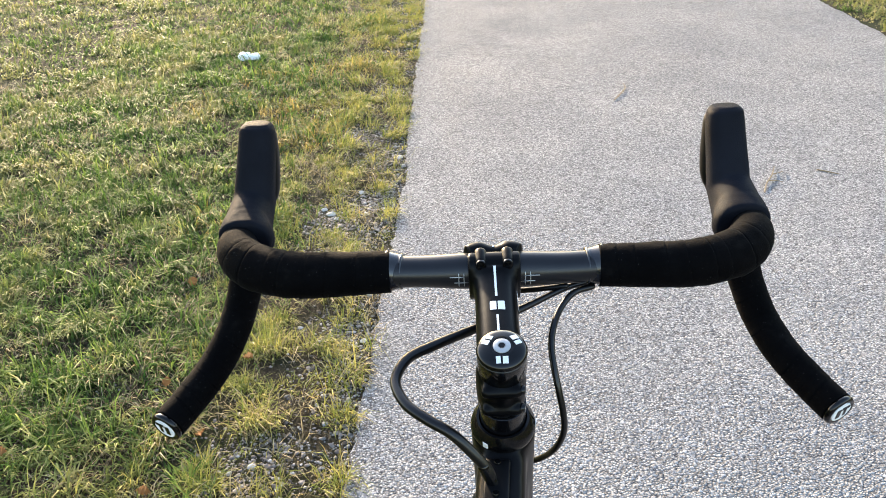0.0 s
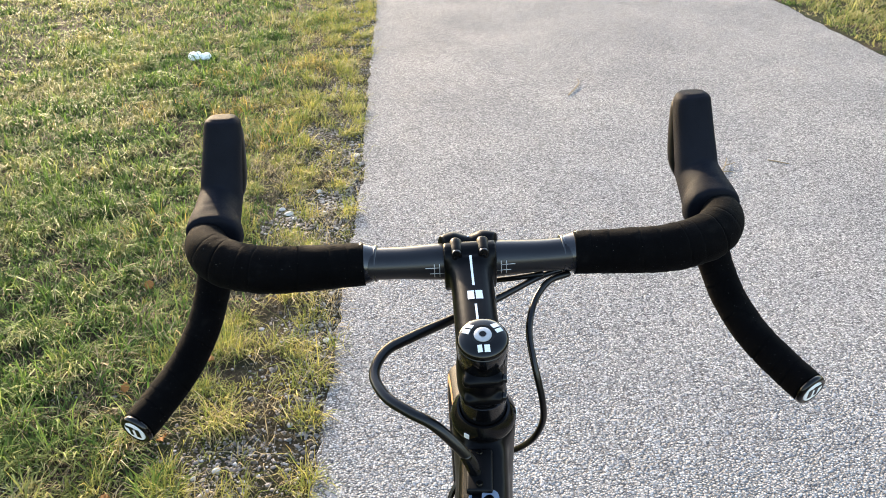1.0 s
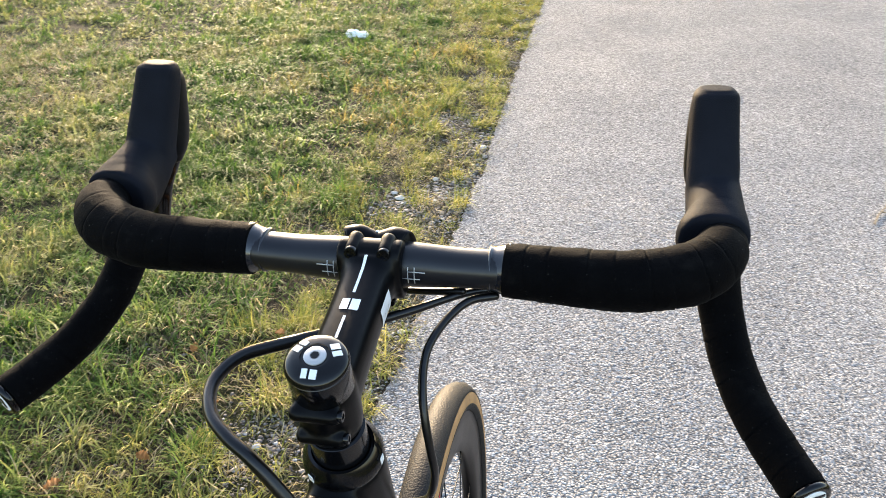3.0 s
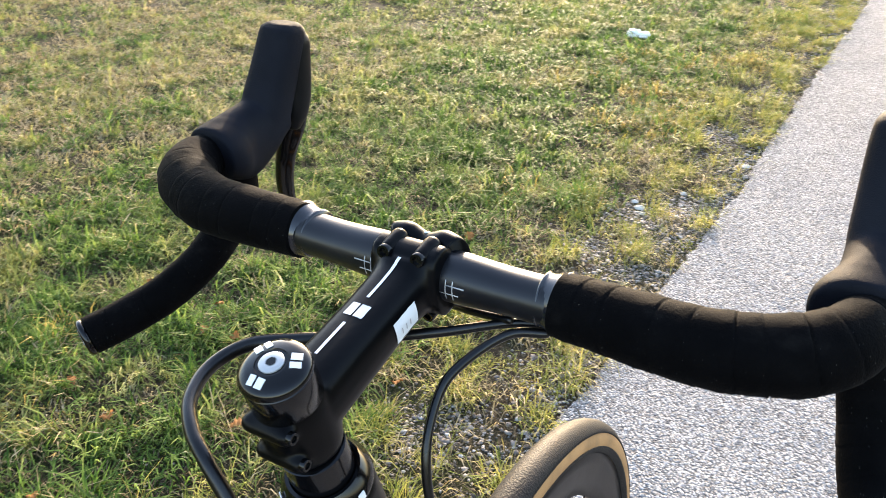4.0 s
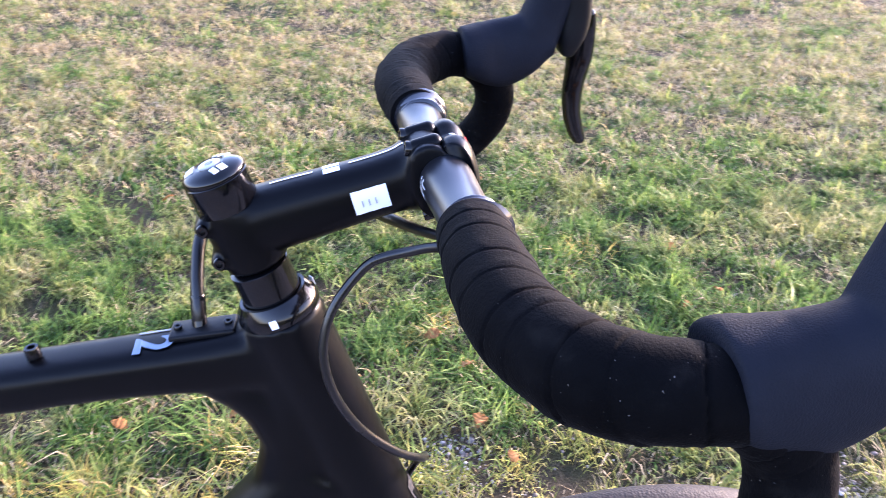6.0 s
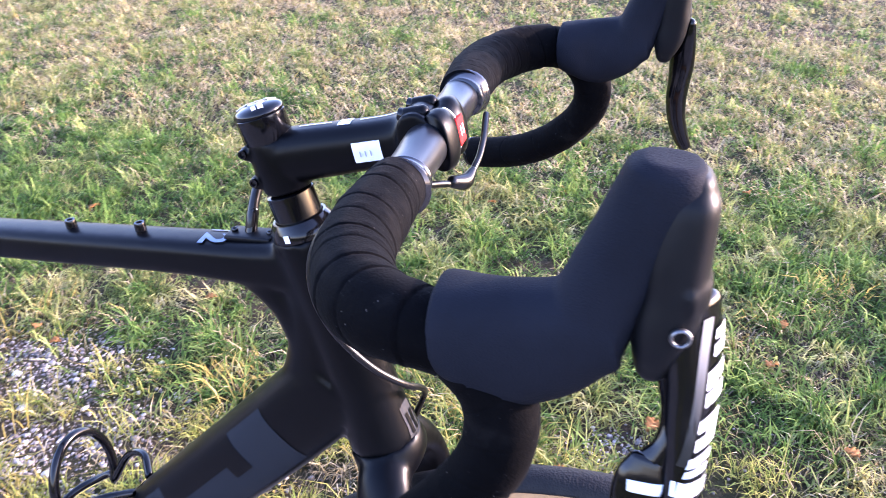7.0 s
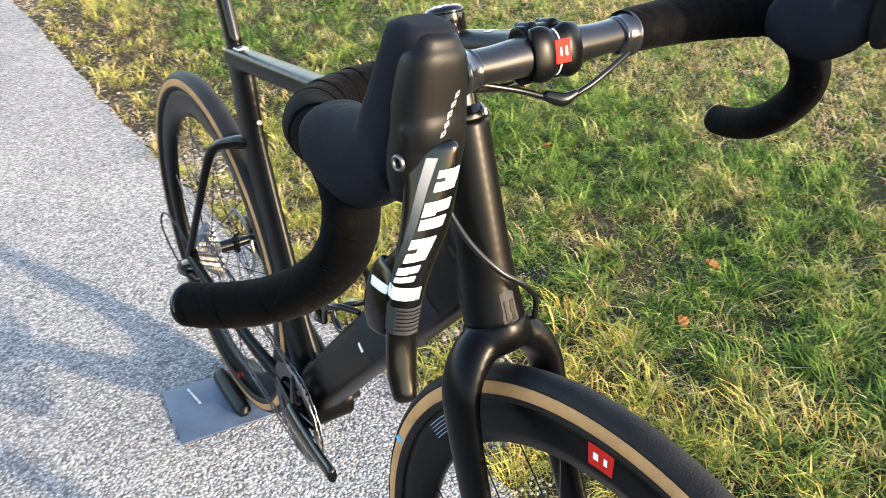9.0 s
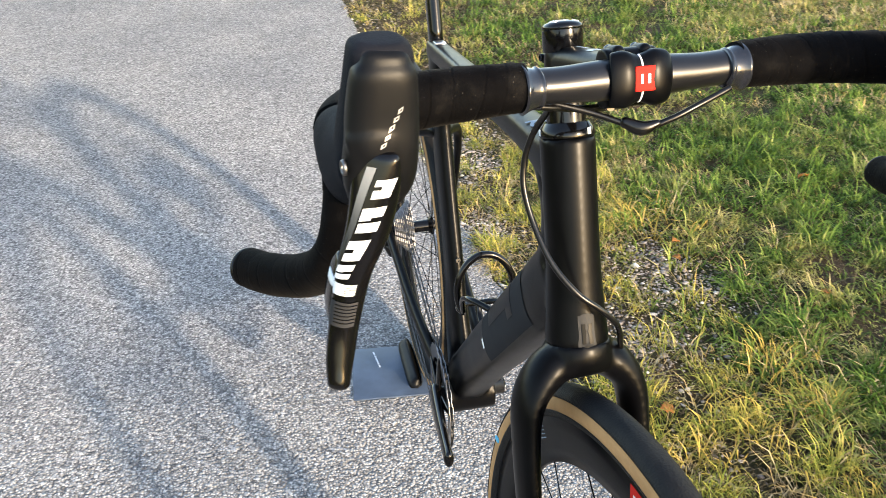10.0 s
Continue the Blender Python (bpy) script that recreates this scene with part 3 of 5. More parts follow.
def wheel(name, hub, yaw, label, rear, turned=Matrix()):
    m = turned @ pose(hub[0], hub[1], hub[2], 0, 0, yaw) @ Matrix.Rotation(radians(90), 4, "Y")
    # local z is the axle
    rim_prof = [(0.268, 0.006), (0.285, 0.0115), (0.305, 0.0128), (0.318, 0.0135), (0.320, 0.0105), (0.3125, 0.009), (0.3125, -0.009), (0.320, -0.0105), (0.318, -0.0135), (0.305, -0.0128), (0.285, -0.0115), (0.268, -0.006), (0.266, 0.0)]
    rim = part(name, lathe(rim_prof, None, 96, True), CARBON, bike, label)
    rim.matrix_local = m
    rc, ra, rb = 0.3325, 0.0195, 0.0185
    ring = lambda a0, a1, n, grow: [(rc + (ra + grow) * math.sin(a), (rb + grow) * math.cos(a)) for a in np.linspace(radians(a0), radians(a1), n)]  # noqa: E731
    casing = ring(-50, 230, 30, 0.0)
    part("tyre", lathe(casing, None, 128, caps=False), TANWALL, rim, "slick black tyre with tan sidewalls")
    # tread: from shoulder to shoulder, a little proud
    tread_prof = ring(29, 151, 18, 0.0010) + ring(151, 29, 18, -0.0004)
    part("tread", lathe(tread_prof, None, 128, True), TREAD, rim, "black rubber tread")
    wall = ring(-45, -14, 6, 0.0006) + ring(-14, -45, 6, -0.0005)
    for k in (1, -1):
        part("bead_band", lathe([(r, h * k) for r, h in wall][:: k], None, 96, True), TREAD, rim)
    hw = 0.062 if rear else 0.048
    part("hub", lathe([(0.009, -hw), (0.010, -0.034), (0.021, -0.031), (0.021, -0.026), (0.013, -0.020), (0.012, 0.020), (0.021, 0.026), (0.021, 0.031), (0.010, 0.034), (0.009, hw)], None, 32), GLOSS, rim, sharp=35)
    count = 24
    for k in range(count):
        a = 2 * math.pi * k / count
        s = 1 if k % 2 else -1
        twist = radians(28 if k % 4 < 2 else -28)
        p0 = Vector((0.020 * math.cos(a + twist * 2.2), 0.020 * math.sin(a + twist * 2.2), 0.0285 * s))
        p1 = Vector((0.270 * math.cos(a), 0.270 * math.sin(a), 0.003 * s))
        part("spoke", tube([(*p0, 0.0009, 0.0009), (*p1, 0.0009, 0.0009)], 6, 1, up=(0.3, 0.2, 1), ends="flat"), GLOSS, rim)
    rot = [(0.058, -0.0009), (0.070, -0.0009), (0.070, 0.0009), (0.058, 0.0009)]
    rotor = part("brake_rotor", lathe(rot, pose(0, 0, -0.042), 64, True), STEEL, rim, "bright steel disc rotor", sharp=30)
    for k in range(5):
        a = 2 * math.pi * k / 5
        part("rotor_arm", tube([(0.018 * math.cos(a), 0.018 * math.sin(a), -0.042, 0.0035, 0.0009), (0.060 * math.cos(a + 0.35), 0.060 * math.sin(a + 0.35), -0.042, 0.004, 0.0009)], 8, 1, ends="flat"), GLOSS, rotor)
    return rim


front = wheel("front_wheel", HUB_F, 0.0, "deep black carbon wheel with tan-wall tyre", False, STEER)
rearw = wheel("rear_wheel", HUB_R, 0.0, "deep black carbon rear wheel with tan-wall tyre", True)


def rim_mark(rim, angle, span, r0, r1, mat, name, label="", side=1):
    """A print on the rim's flank; angle in degrees from the front, upwards."""
    # local x points down after the turn onto the axle, local y ahead
    verts, faces, n = [], [], 8
    for i in range(n + 1):
        a = radians(angle + span * (i / n - 0.5))
        for r in (r0, r1):
            t = (r - 0.285) / 0.02
            h = (0.0115 + 0.0013 * min(max(t, -0.5), 1) + 0.0006) if r < 0.319 else 0.0198
            verts.append((-r * math.sin(a), r * math.cos(a), h * side))
    for i in range(n):
        faces.append((2 * i, 2 * i + 1, 2 * i + 3, 2 * i + 2))
    return part(name, (verts, faces), mat, rim, label, smooth=False)


rim_mark(front, 92.7, 5.6, 0.289, 0.3135, RED, "rim_badge", "small red square rim badge")
rim_mark(front, 93.8, 1.2, 0.2972, 0.3055, WHITE, "badge_bar")
rim_mark(front, 91.6, 0.8, 0.2972, 0.3055, WHITE, "badge_bar")
for k in range(5):
    rim_mark(front, 139, 15, 0.2945 + 0.0042 * k, 0.2957 + 0.0042 * k, BLUEPRINT, "fine_print")
dot = lathe([(0.0052, 0.0), (0.0052, 0.0006), (0.0045, 0.0009)], None, 16)
dm = axis_frame((-0.3355 * math.sin(radians(159.8)), 0.3355 * math.cos(radians(159.8)), 0.0189), (0.12 * math.sin(radians(159.8)), 0.12 * -math.cos(radians(159.8)), 1))
part("blue_dot", moved(dot, dm), BLUEDOT, front, "small blue dot on the sidewall")

for span in ((273.0, 2.4, 0.307, 0.316), (278.0, 2.0, 0.292, 0.300)):
    rim_mark(rearw, *span, RED, "red_print", "small faded red print on the rim")

# ---- headset, stem, cap ----
ring_prof = [(0.0195, 0.0), (0.0262, 0.0), (0.0268, 0.003), (0.0255, 0.008), (0.0215, 0.0135), (0.0195, 0.0135)]
headset = part("headset_ring", lathe(ring_prof, axis_frame(steer(0.9055), AXIS), 40, True), GLOSS, bike, "black headset cover", sharp=40)
part("spacer", lathe([(0.0178, 0), (0.0186, 0.0006), (0.0186, 0.0218), (0.0178, 0.0224)], axis_frame(steer(0.9175), AXIS), 40), GLOSS, bike, "glossy carbon headset spacer", sharp=40)
for a in (0, 120, 240):
    q = axis_frame(steer(0.9105), AXIS) @ Vector((0.0268 * math.cos(radians(a)), 0.0268 * math.sin(radians(a)), 0.0))
    out = (q - Vector(steer(0.9105))).normalized()
    part("ring_mark", box(0.006, 0.0045, 0.0006, axis_frame(q - out * 0.0002, out, AXIS), 0.1), WHITE, headset, smooth=False)
STEM_A, STEM_B = Vector(steer(0.962)), Vector((0, 0.0475, 0.9910))
along = (STEM_B - STEM_A).normalized()
stem_up = Vector((1, 0, 0)).cross(along)
collar = tube([(*steer(0.9375), 0.0185, 0.0190), (*steer(0.948), 0.0195, 0.0205), (*steer(0.968), 0.0195, 0.0205), (*steer(0.978), 0.0182, 0.0188)], 24, 4, up=(0, 1, 0.3), ends="flat")
spar = tube([(*(STEM_A + along * 0.006), 0.0185, 0.0205), (*(STEM_A + along * 0.035), 0.0180, 0.0200), (*(STEM_A + along * 0.075), 0.0178, 0.0185), (*(STEM_A + along * 0.098), 0.0185, 0.0190), (*(STEM_B - along * 0.018), 0.0215, 0.0215)], 24, 4, up=tuple(stem_up), power=2.6, ends="flat")
clampback = tube([(-0.0225, *(STEM_B - along * 0.007)[1:], 0.0135, 0.0235), (0.0225, *(STEM_B - along * 0.007)[1:], 0.0135, 0.0235)], 20, 3, up=tuple(stem_up), power=2.6, ends="flat")
rearlug = [tube([(-0.012, *(Vector(steer(z)) + Vector((0, -0.019, 0)))[1:], 0.006, 0.0055), (0.012, *(Vector(steer(z)) + Vector((0, -0.019, 0)))[1:], 0.006, 0.0055)], 12, 2, ends="round") for z in (0.944, 0.966)]
stem = part("stem", joined(collar, spar, clampback, *rearlug), CARBON, bike, "matte black stem with white centre line")
blended(stem, 0.0018, 4)
for z in (0.945, 0.967):
    bolt(stem, (0.0142, *(Vector(steer(z)) + Vector((0, -0.0195, 0)))[1:]), (1, 0, 0), 0.0036, 0.0028)
fc = lambda x, d, hd, hh: (x, *(STEM_B + along * d)[1:], hd, hh)  # noqa: E731
face = tube([fc(-0.0228, 0.0080, 0.0088, 0.0200), fc(-0.0205, 0.0088, 0.0104, 0.0212), fc(-0.0125, 0.0096, 0.0114, 0.0220), fc(-0.0055, 0.0090, 0.0105, 0.0196), fc(0.0, 0.0086, 0.0101, 0.0180), fc(0.0055, 0.0090, 0.0105, 0.0196), fc(0.0125, 0.0096, 0.0114, 0.0220), fc(0.0205, 0.0088, 0.0104, 0.0212), fc(0.0228, 0.0080, 0.0088, 0.0200)], 28, 5, up=tuple(stem_up), power=2.4, ends="flat")
faceplate = part("faceplate", face, CARBON, stem, "black faceplate with a small red badge")
for sx in (-0.0115, 0.0115):
    tip = STEM_B + stem_up * 0.0205 - along * 0.0155
    part("bolt_boss", tube([(sx, *(tip + along * 0.003)[1:], 0.0050, 0.0050), (sx, *(tip + along * 0.0155 - stem_up * 0.0005)[1:], 0.0056, 0.0056)], 18, 3, ends="round"), CARBON, stem)
    bolt(stem, Vector((sx, *(tip + along * 0.0010)[1:])), -along * 0.9 + stem_up * 0.35, 0.0046, 0.0038)
    low = STEM_B - stem_up * 0.0225 - along * 0.012
    bolt(stem, Vector((sx, *low[1:])), -along, 0.0042, 0.006)
badge_at = STEM_B + along * 0.0186 + Vector((-0.0012, 0, 0.0005))
red = part("red_badge", box(0.0172, 0.0190, 0.0035, axis_frame(badge_at, along, (1, 0, 0)), 0.25), RED, faceplate, "small red square stem badge")
for dx, w in ((-0.0030, 0.0024), (0.0030, 0.0018)):
    part("badge_bar", box(w, 0.0070, 0.0005, axis_frame(badge_at + along * 0.00195 + Vector((dx, 0, 0)), along, (1, 0, 0)), 0.1), WHITE, red, smooth=False)
for k0, k1 in ((0.35, 0.9), (-0.9, -0.35)):
    rows = []
    for i in range(9):
        a = math.pi / 2 * (k0 + (k1 - k0) * i / 8)
        p = STEM_B + along * (0.0088 + 0.0108 * math.cos(a)) + stem_up * 0.0184 * math.sin(a)
        rows.append((0.0, p.y, p.z, 0.0009, 0.0005))
    part("white_line", tube(rows, 6, 1, up=(0, 0.7, 0.7), ends="flat"), WHITE, faceplate)
top_of = lambda s: STEM_A + along * s + stem_up * (0.0205 - 0.0011 * min(max(s - 0.035, 0) / 0.04, 1) * 1.6 + 0.0005)  # noqa: E731
for s0, s1 in ((0.024, 0.050), (0.072, 0.106)):
    print_on("white_line", top_of(s0) + Vector((-0.0011, 0, 0.002)), Vector((0.0022, 0, 0)), top_of(s1) - top_of(s0), WHITE, stem, n=(2, 12), offset=0.0004)
for dx, w, d in ((-0.0062, 0.0058, 0.010), (0.0008, 0.0066, 0.010)):
    print_on("white_mark", top_of(0.056) + Vector((dx, 0, 0.002)), Vector((w, 0, 0)), along * d, WHITE, stem, n=(4, 4), offset=0.0004)
side0 = STEM_A + along * 0.068 + Vector((0.021, 0, 0)) - stem_up * 0.0085
sticker = print_on("paper_sticker", side0, along * 0.0215, stem_up * 0.0165, WHITE, stem, "small white rectangular sticker", n=(8, 6))
for k in range(3):
    print_on("sticker_bar", side0 + along * (0.005 + 0.004 * k) + stem_up * 0.005 + Vector((0.001, 0, 0)), along * 0.0010, stem_up * 0.0045, SILVER, stem, offset=0.0012, n=(2, 2))

cap_m = axis_frame(steer(0.9790), AXIS)
part("cap_spacer", lathe([(0.0180, 0), (0.0188, 0.001), (0.0188, 0.0195), (0.0182, 0.0202)], cap_m, 40), GLOSS, bike, "glossy carbon spacer above the stem", sharp=40)
cap = part("top_cap", lathe([(0.0189, 0.0205), (0.0192, 0.0218), (0.0186, 0.0236), (0.0168, 0.0254), (0.0130, 0.0270), (0.0088, 0.0278), (0.0084, 0.0272), (0.0001, 0.0272)], cap_m, 40), GLOSS, bike, "glossy black top cap with white marks", sharp=50)
part("cap_bolt", lathe([(0.0066, 0.0271), (0.0066, 0.0280), (0.0060, 0.0284), (0.0028, 0.0284), (0.0026, 0.0274), (0.0001, 0.0273)], cap_m, 24), SILVER, cap, "silver hex bolt", sharp=40)
part("hex_socket", lathe([(0.0026, 0.02850), (0.0001, 0.02852)], cap_m, 6), GLOSS, cap, smooth=False)
for a in (30, 150, 270):
    for da, w in ((-0.26, 0.0040), (0.16, 0.0048)):
        ang = radians(a) + da
        at = cap_m @ Vector((0.0126 * math.cos(ang), 0.0126 * math.sin(ang), 0.0271))
        face_up = cap_m.to_3x3() @ Vector((0.32 * math.cos(ang), 0.32 * math.sin(ang), 1.0))
        rad = cap_m.to_3x3() @ Vector((math.cos(radians(a)), math.sin(radians(a)), 0.0))
        part("cap_mark", box(0.0056, w * 0.85, 0.0006, axis_frame(at, face_up, rad), 0.1), WHITE, cap, smooth=False)

# ---- handlebar ----
BAR = [(0.0, 0.0475, 0.9910), (0.028, 0.0475, 0.9910), (0.060, 0.0480, 0.9913), (0.0917, 0.0478, 0.9922), (0.1377, 0.0469, 0.9919), (0.1775, 0.0494, 0.9912), (0.2134, 0.0632, 0.9920), (0.2313, 0.0801, 0.9938), (0.2394, 0.0996, 0.9946), (0.2408, 0.1207, 0.9892), (0.2431, 0.1378, 0.9699), (0.2477, 0.1411, 0.9444), (0.2535, 0.1309, 0.9208), (0.2622, 0.1071, 0.8958), (0.2765, 0.0755, 0.8749), (0.2949, 0.0420, 0.8607), (0.3080, 0.0168, 0.8537)]
core = [(-x, y, z, 0.0158 if x < 0.03 else 0.0150, 0.0158 if x < 0.03 else 0.0140) for x, y, z in BAR[3::-1]] + [(x, y, z, 0.0158 if x < 0.03 else 0.0150, 0.0158 if x < 0.03 else 0.0140) for x, y, z in BAR[1:4]]
bar = part("handlebar", tube(core, 28, 6, ends="flat"), SATIN, bike, "satin black flared drop handlebar")


# half depth and half height of the taped bar along its length: flattened tops, round drops
FLAT_AT = (0.000, 0.046, 0.086, 0.124, 0.149, 0.170, 0.192, 0.218, 0.244, 0.270, 0.306, 0.346, 0.387, 0.424)
FLAT_A = (0.0186, 0.0213, 0.0216, 0.0214, 0.0207, 0.0187, 0.0180, 0.0177, 0.0173, 0.0166, 0.0164, 0.0164, 0.0163, 0.0161)
FLAT_B = (0.0185, 0.0197, 0.0208, 0.0213, 0.0208, 0.0188, 0.0181, 0.0177, 0.0173, 0.0165, 0.0163, 0.0163, 0.0163, 0.0161)


def wrapped(rows, turn, lift, seg=48):
    """Tape wound round a bar: each turn laps over the one before it with a small step."""
    s = spline([(*p, 0) for p in rows], 24)[:, :3]
    d = np.r_[0, np.cumsum(np.linalg.norm(np.diff(s, axis=0), axis=1))]
    n = int(d[-1] / 0.0008)
    dd = np.linspace(0, d[-1], n)
    p = np.stack([np.interp(dd, d, s[:, k]) for k in range(3)], 1)
    tan = np.gradient(p, axis=0)
    tan /= np.linalg.norm(tan, axis=1)[:, None]
    ref = np.array([0.0, 0.25, 1.0])
    side = np.cross(tan, ref)
    for i in range(1, n):
        side[i] = side[i - 1] - tan[i] * (side[i - 1] @ tan[i])
        side[i] /= np.linalg.norm(side[i])
    side[0] /= np.linalg.norm(side[0])
    over = np.cross(side, tan)
    ang = np.linspace(0, 2 * math.pi, seg, endpoint=False)
    verts = []
    for i in range(n):
        f = dd[i]
        lap = f / turn + 0.16 * math.sin(f * 63) + 0.1 * math.sin(f * 171 + 2)
        phase = (lap + 0.30 * np.cos(ang - 0.6)) % 1.0
        soft = np.interp(f, (0.07, 0.16, 0.19, 0.24), (0.55, 1.0, 0.8, 0.45)) * (0.8 + 0.4 * math.sin(9.7 * math.floor(lap)))
        step = np.where(phase < 0.07, -0.0016 * (1 - phase / 0.07), 0.0006 * (phase - 0.07)) * soft
        grid = (ang / math.tau * 9 + 0.5 * (math.floor(lap) % 2)) % 1.0 - 0.5
        dots = np.exp(-((lap % 1.0 - 0.55) / 0.16) ** 2) * np.exp(-((grid / 0.2) ** 2))
        step = step + 0.00055 * dots * np.interp(f, (0.15, 0.24), (1.0, 0.4))
        ra, rb = np.interp(f, FLAT_AT, FLAT_A), np.interp(f, FLAT_AT, FLAT_B)
        verts += list(p[i] + np.outer(np.cos(ang) * (ra + step * lift), side[i]) + np.outer(np.sin(ang) * (rb + step * lift), over[i]))
    faces = [(i * seg + j, i * seg + (j + 1) % seg, (i + 1) * seg + (j + 1) % seg, (i + 1) * seg + j) for i in range(n - 1) for j in range(seg)]
    faces += [tuple(range(seg - 1, -1, -1)), tuple(range((n - 1) * seg, n * seg))]
    return [tuple(v) for v in verts], faces


TAPED = [(0.0915, 0.0478, 0.9922), (0.112, 0.0474, 0.9923)] + BAR[4:]
tape_r = wrapped(TAPED, 0.0190, 1.0)
sleeve_r = tube([(0.0800, 0.0498, 0.9915, 0.0160, 0.0152), (0.0815, 0.0499, 0.9915, 0.0170, 0.0162), (0.0835, 0.0500, 0.9915, 0.0162, 0.0154), (0.0900, 0.0500, 0.9915, 0.0178, 0.0172), (0.0945, 0.0500, 0.9915, 0.0200, 0.0194)], 28, 3, ends="flat")
end_dir = (Vector(BAR[-1]) - Vector(BAR[-2])).normalized()
plug_m = axis_frame(Vector(BAR[-1]) + end_dir * 0.0005, end_dir)
plug_r = lathe([(0.0140, 0.0), (0.0160, 0.0), (0.0162, 0.0030), (0.0150, 0.0054), (0.0124, 0.0056), (0.0114, 0.0048)], plug_m, 32)
disc_r = lathe([(0.0112, 0.0050), (0.0108, 0.0058), (0.0001, 0.0060)], plug_m, 32)
marks_r = [box(w, 0.011, 0.0006, plug_m @ pose(dx, 0, 0.0062), 0.1) for dx, w in ((-0.0040, 0.0045), (0.0036, 0.0030))] + [box(0.009, 0.003, 0.0006, plug_m @ pose(0.004, 0.005, 0.0062), 0.1)]


def both(name, geo, mat, parent_r, parent_l, label="", smooth=True, sharp=None):
    return part(name, geo, mat, parent_r, label, smooth, sharp), part(name, mirrored(geo), mat, parent_l, label, smooth, sharp)


both("bar_tape", tape_r, TAPE, bar, bar, "black wound handlebar tape")
both("tape_sleeve", sleeve_r, SLEEVE, bar, bar, "shiny clear end sleeve")
pr, pl = both("bar_plug", plug_r, GLOSS, bar, bar, "round bar end plug")
both("plug_disc", disc_r, WHITE, pr, pl, "white printed disc", smooth=False)
for mk in marks_r:
    both("plug_mark", mk, GLOSS, pr, pl, smooth=False)
# scale lines beside the clamp
on_bar = lambda x, a, r=0.0159: (x, 0.0478 + r * math.cos(radians(a)), 0.9911 + r * math.sin(radians(a)))  # noqa: E731
for sx in (1, -1):
    for k in range(2):
        part("scale_line", tube([(*on_bar(sx * (0.0265 + 0.0045 * k), a), 0.00022, 0.00025) for a in np.linspace(160, 208, 8)], 6, 1, up=(1, 0, 0), ends="flat"), SILVER, bar)
    for a, x0 in ((172, 0.0262), (192, 0.0225)):
        part("scale_line", tube([(*on_bar(sx * x, a), 0.00018, 0.00025) for x in (x0, x0 + 0.006, x0 + 0.0125)], 6, 1, up=(0, 0, 1), ends="flat"), SILVER, bar)
for x0, x1, a in ((0.0400, 0.0470, 188), (0.0440, 0.0530, 184)):
    part("fine_print", tube([(x0, 0.0490 + 0.0158 * math.cos(radians(a)), 0.9913 + 0.0154 * math.sin(radians(a)), 0.0004, 0.0003), (x1, 0.0496 + 0.0158 * math.cos(radians(a)), 0.9914 + 0.0154 * math.sin(radians(a)), 0.0004, 0.0003)], 6, 1, ends="flat"), SILVER, bar)

# ---- brake hoods and levers ----
grip = tube([(0.2345, 0.1100, 0.9965, 0.0228, 0.0190), (0.2345, 0.1122, 0.9960, 0.0252, 0.0216), (0.2352, 0.1190, 0.9950, 0.0262, 0.0240), (0.2375, 0.1290, 0.9935, 0.0246, 0.0272), (0.2390, 0.1420, 0.9930, 0.0228, 0.0292), (0.2394, 0.1580, 0.9980, 0.0212, 0.0275), (0.2386, 0.1740, 1.0050, 0.0204, 0.0230), (0.2380, 0.1870, 1.0080, 0.0198, 0.0170)], 32, 5, power=2.3, ends="flat")
cuff = lambda x, y, z: (x, y - 0.40 * (z - 0.992) * min(max((0.150 - y) / 0.045, 0), 1), z)  # noqa: E731
grip = [cuff(*v) for v in grip[0]], grip[1]
horn = tube([(0.2385, 0.1720, 1.000, 0.0194, 0.0190), (0.2365, 0.1785, 1.020, 0.0198, 0.0188), (0.2343, 0.1850, 1.038, 0.0191, 0.0180), (0.2323, 0.1912, 1.055, 0.0185, 0.0172), (0.2309, 0.1964, 1.069, 0.0179, 0.0170), (0.2302, 0.1990, 1.0785, 0.0166, 0.0158), (0.2300, 0.1995, 1.0832, 0.0120, 0.0112)], 32, 5, up=(0, 1, 0), power=2.7, ends="flat")
body = tube([(0.2400, 0.2025, 0.9965, 0.0165, 0.0080), (0.2390, 0.2035, 1.0040, 0.0192, 0.0110), (0.2375, 0.2050, 1.0150, 0.0204, 0.0136), (0.2356, 0.2065, 1.0290, 0.0200, 0.0138), (0.2340, 0.2062, 1.0430, 0.0196, 0.0138), (0.2322, 0.2074, 1.0590, 0.0184, 0.0126), (0.2309, 0.2084, 1.0690, 0.0168, 0.0112), (0.2304, 0.2088, 1.0745, 0.0132, 0.0082)], 32, 5, up=(0, 1, 0), power=2.7, ends="round")
brow = tube([(0.2275, 0.2122, 1.0320, 0.0048, 0.0080), (0.2320, 0.2152, 1.0325, 0.0058, 0.0100), (0.2440, 0.2154, 1.0320, 0.0058, 0.0100), (0.2515, 0.2116, 1.0310, 0.0048, 0.0080)], 18, 5, power=2.6)
hood_r, hood_l = both("brake_hood", joined(grip, horn), RUBBER, bike, bike, "soft black rubber brake hood")
for h in (hood_r, hood_l):
    blended(h, 0.0016, 7)
body_r, body_l = both("shifter_body", joined(body, brow), PLASTIC, hood_r, hood_l, "glossy black shifter body")
for h in (body_r, body_l):
    blended(h, 0.0012, 9)
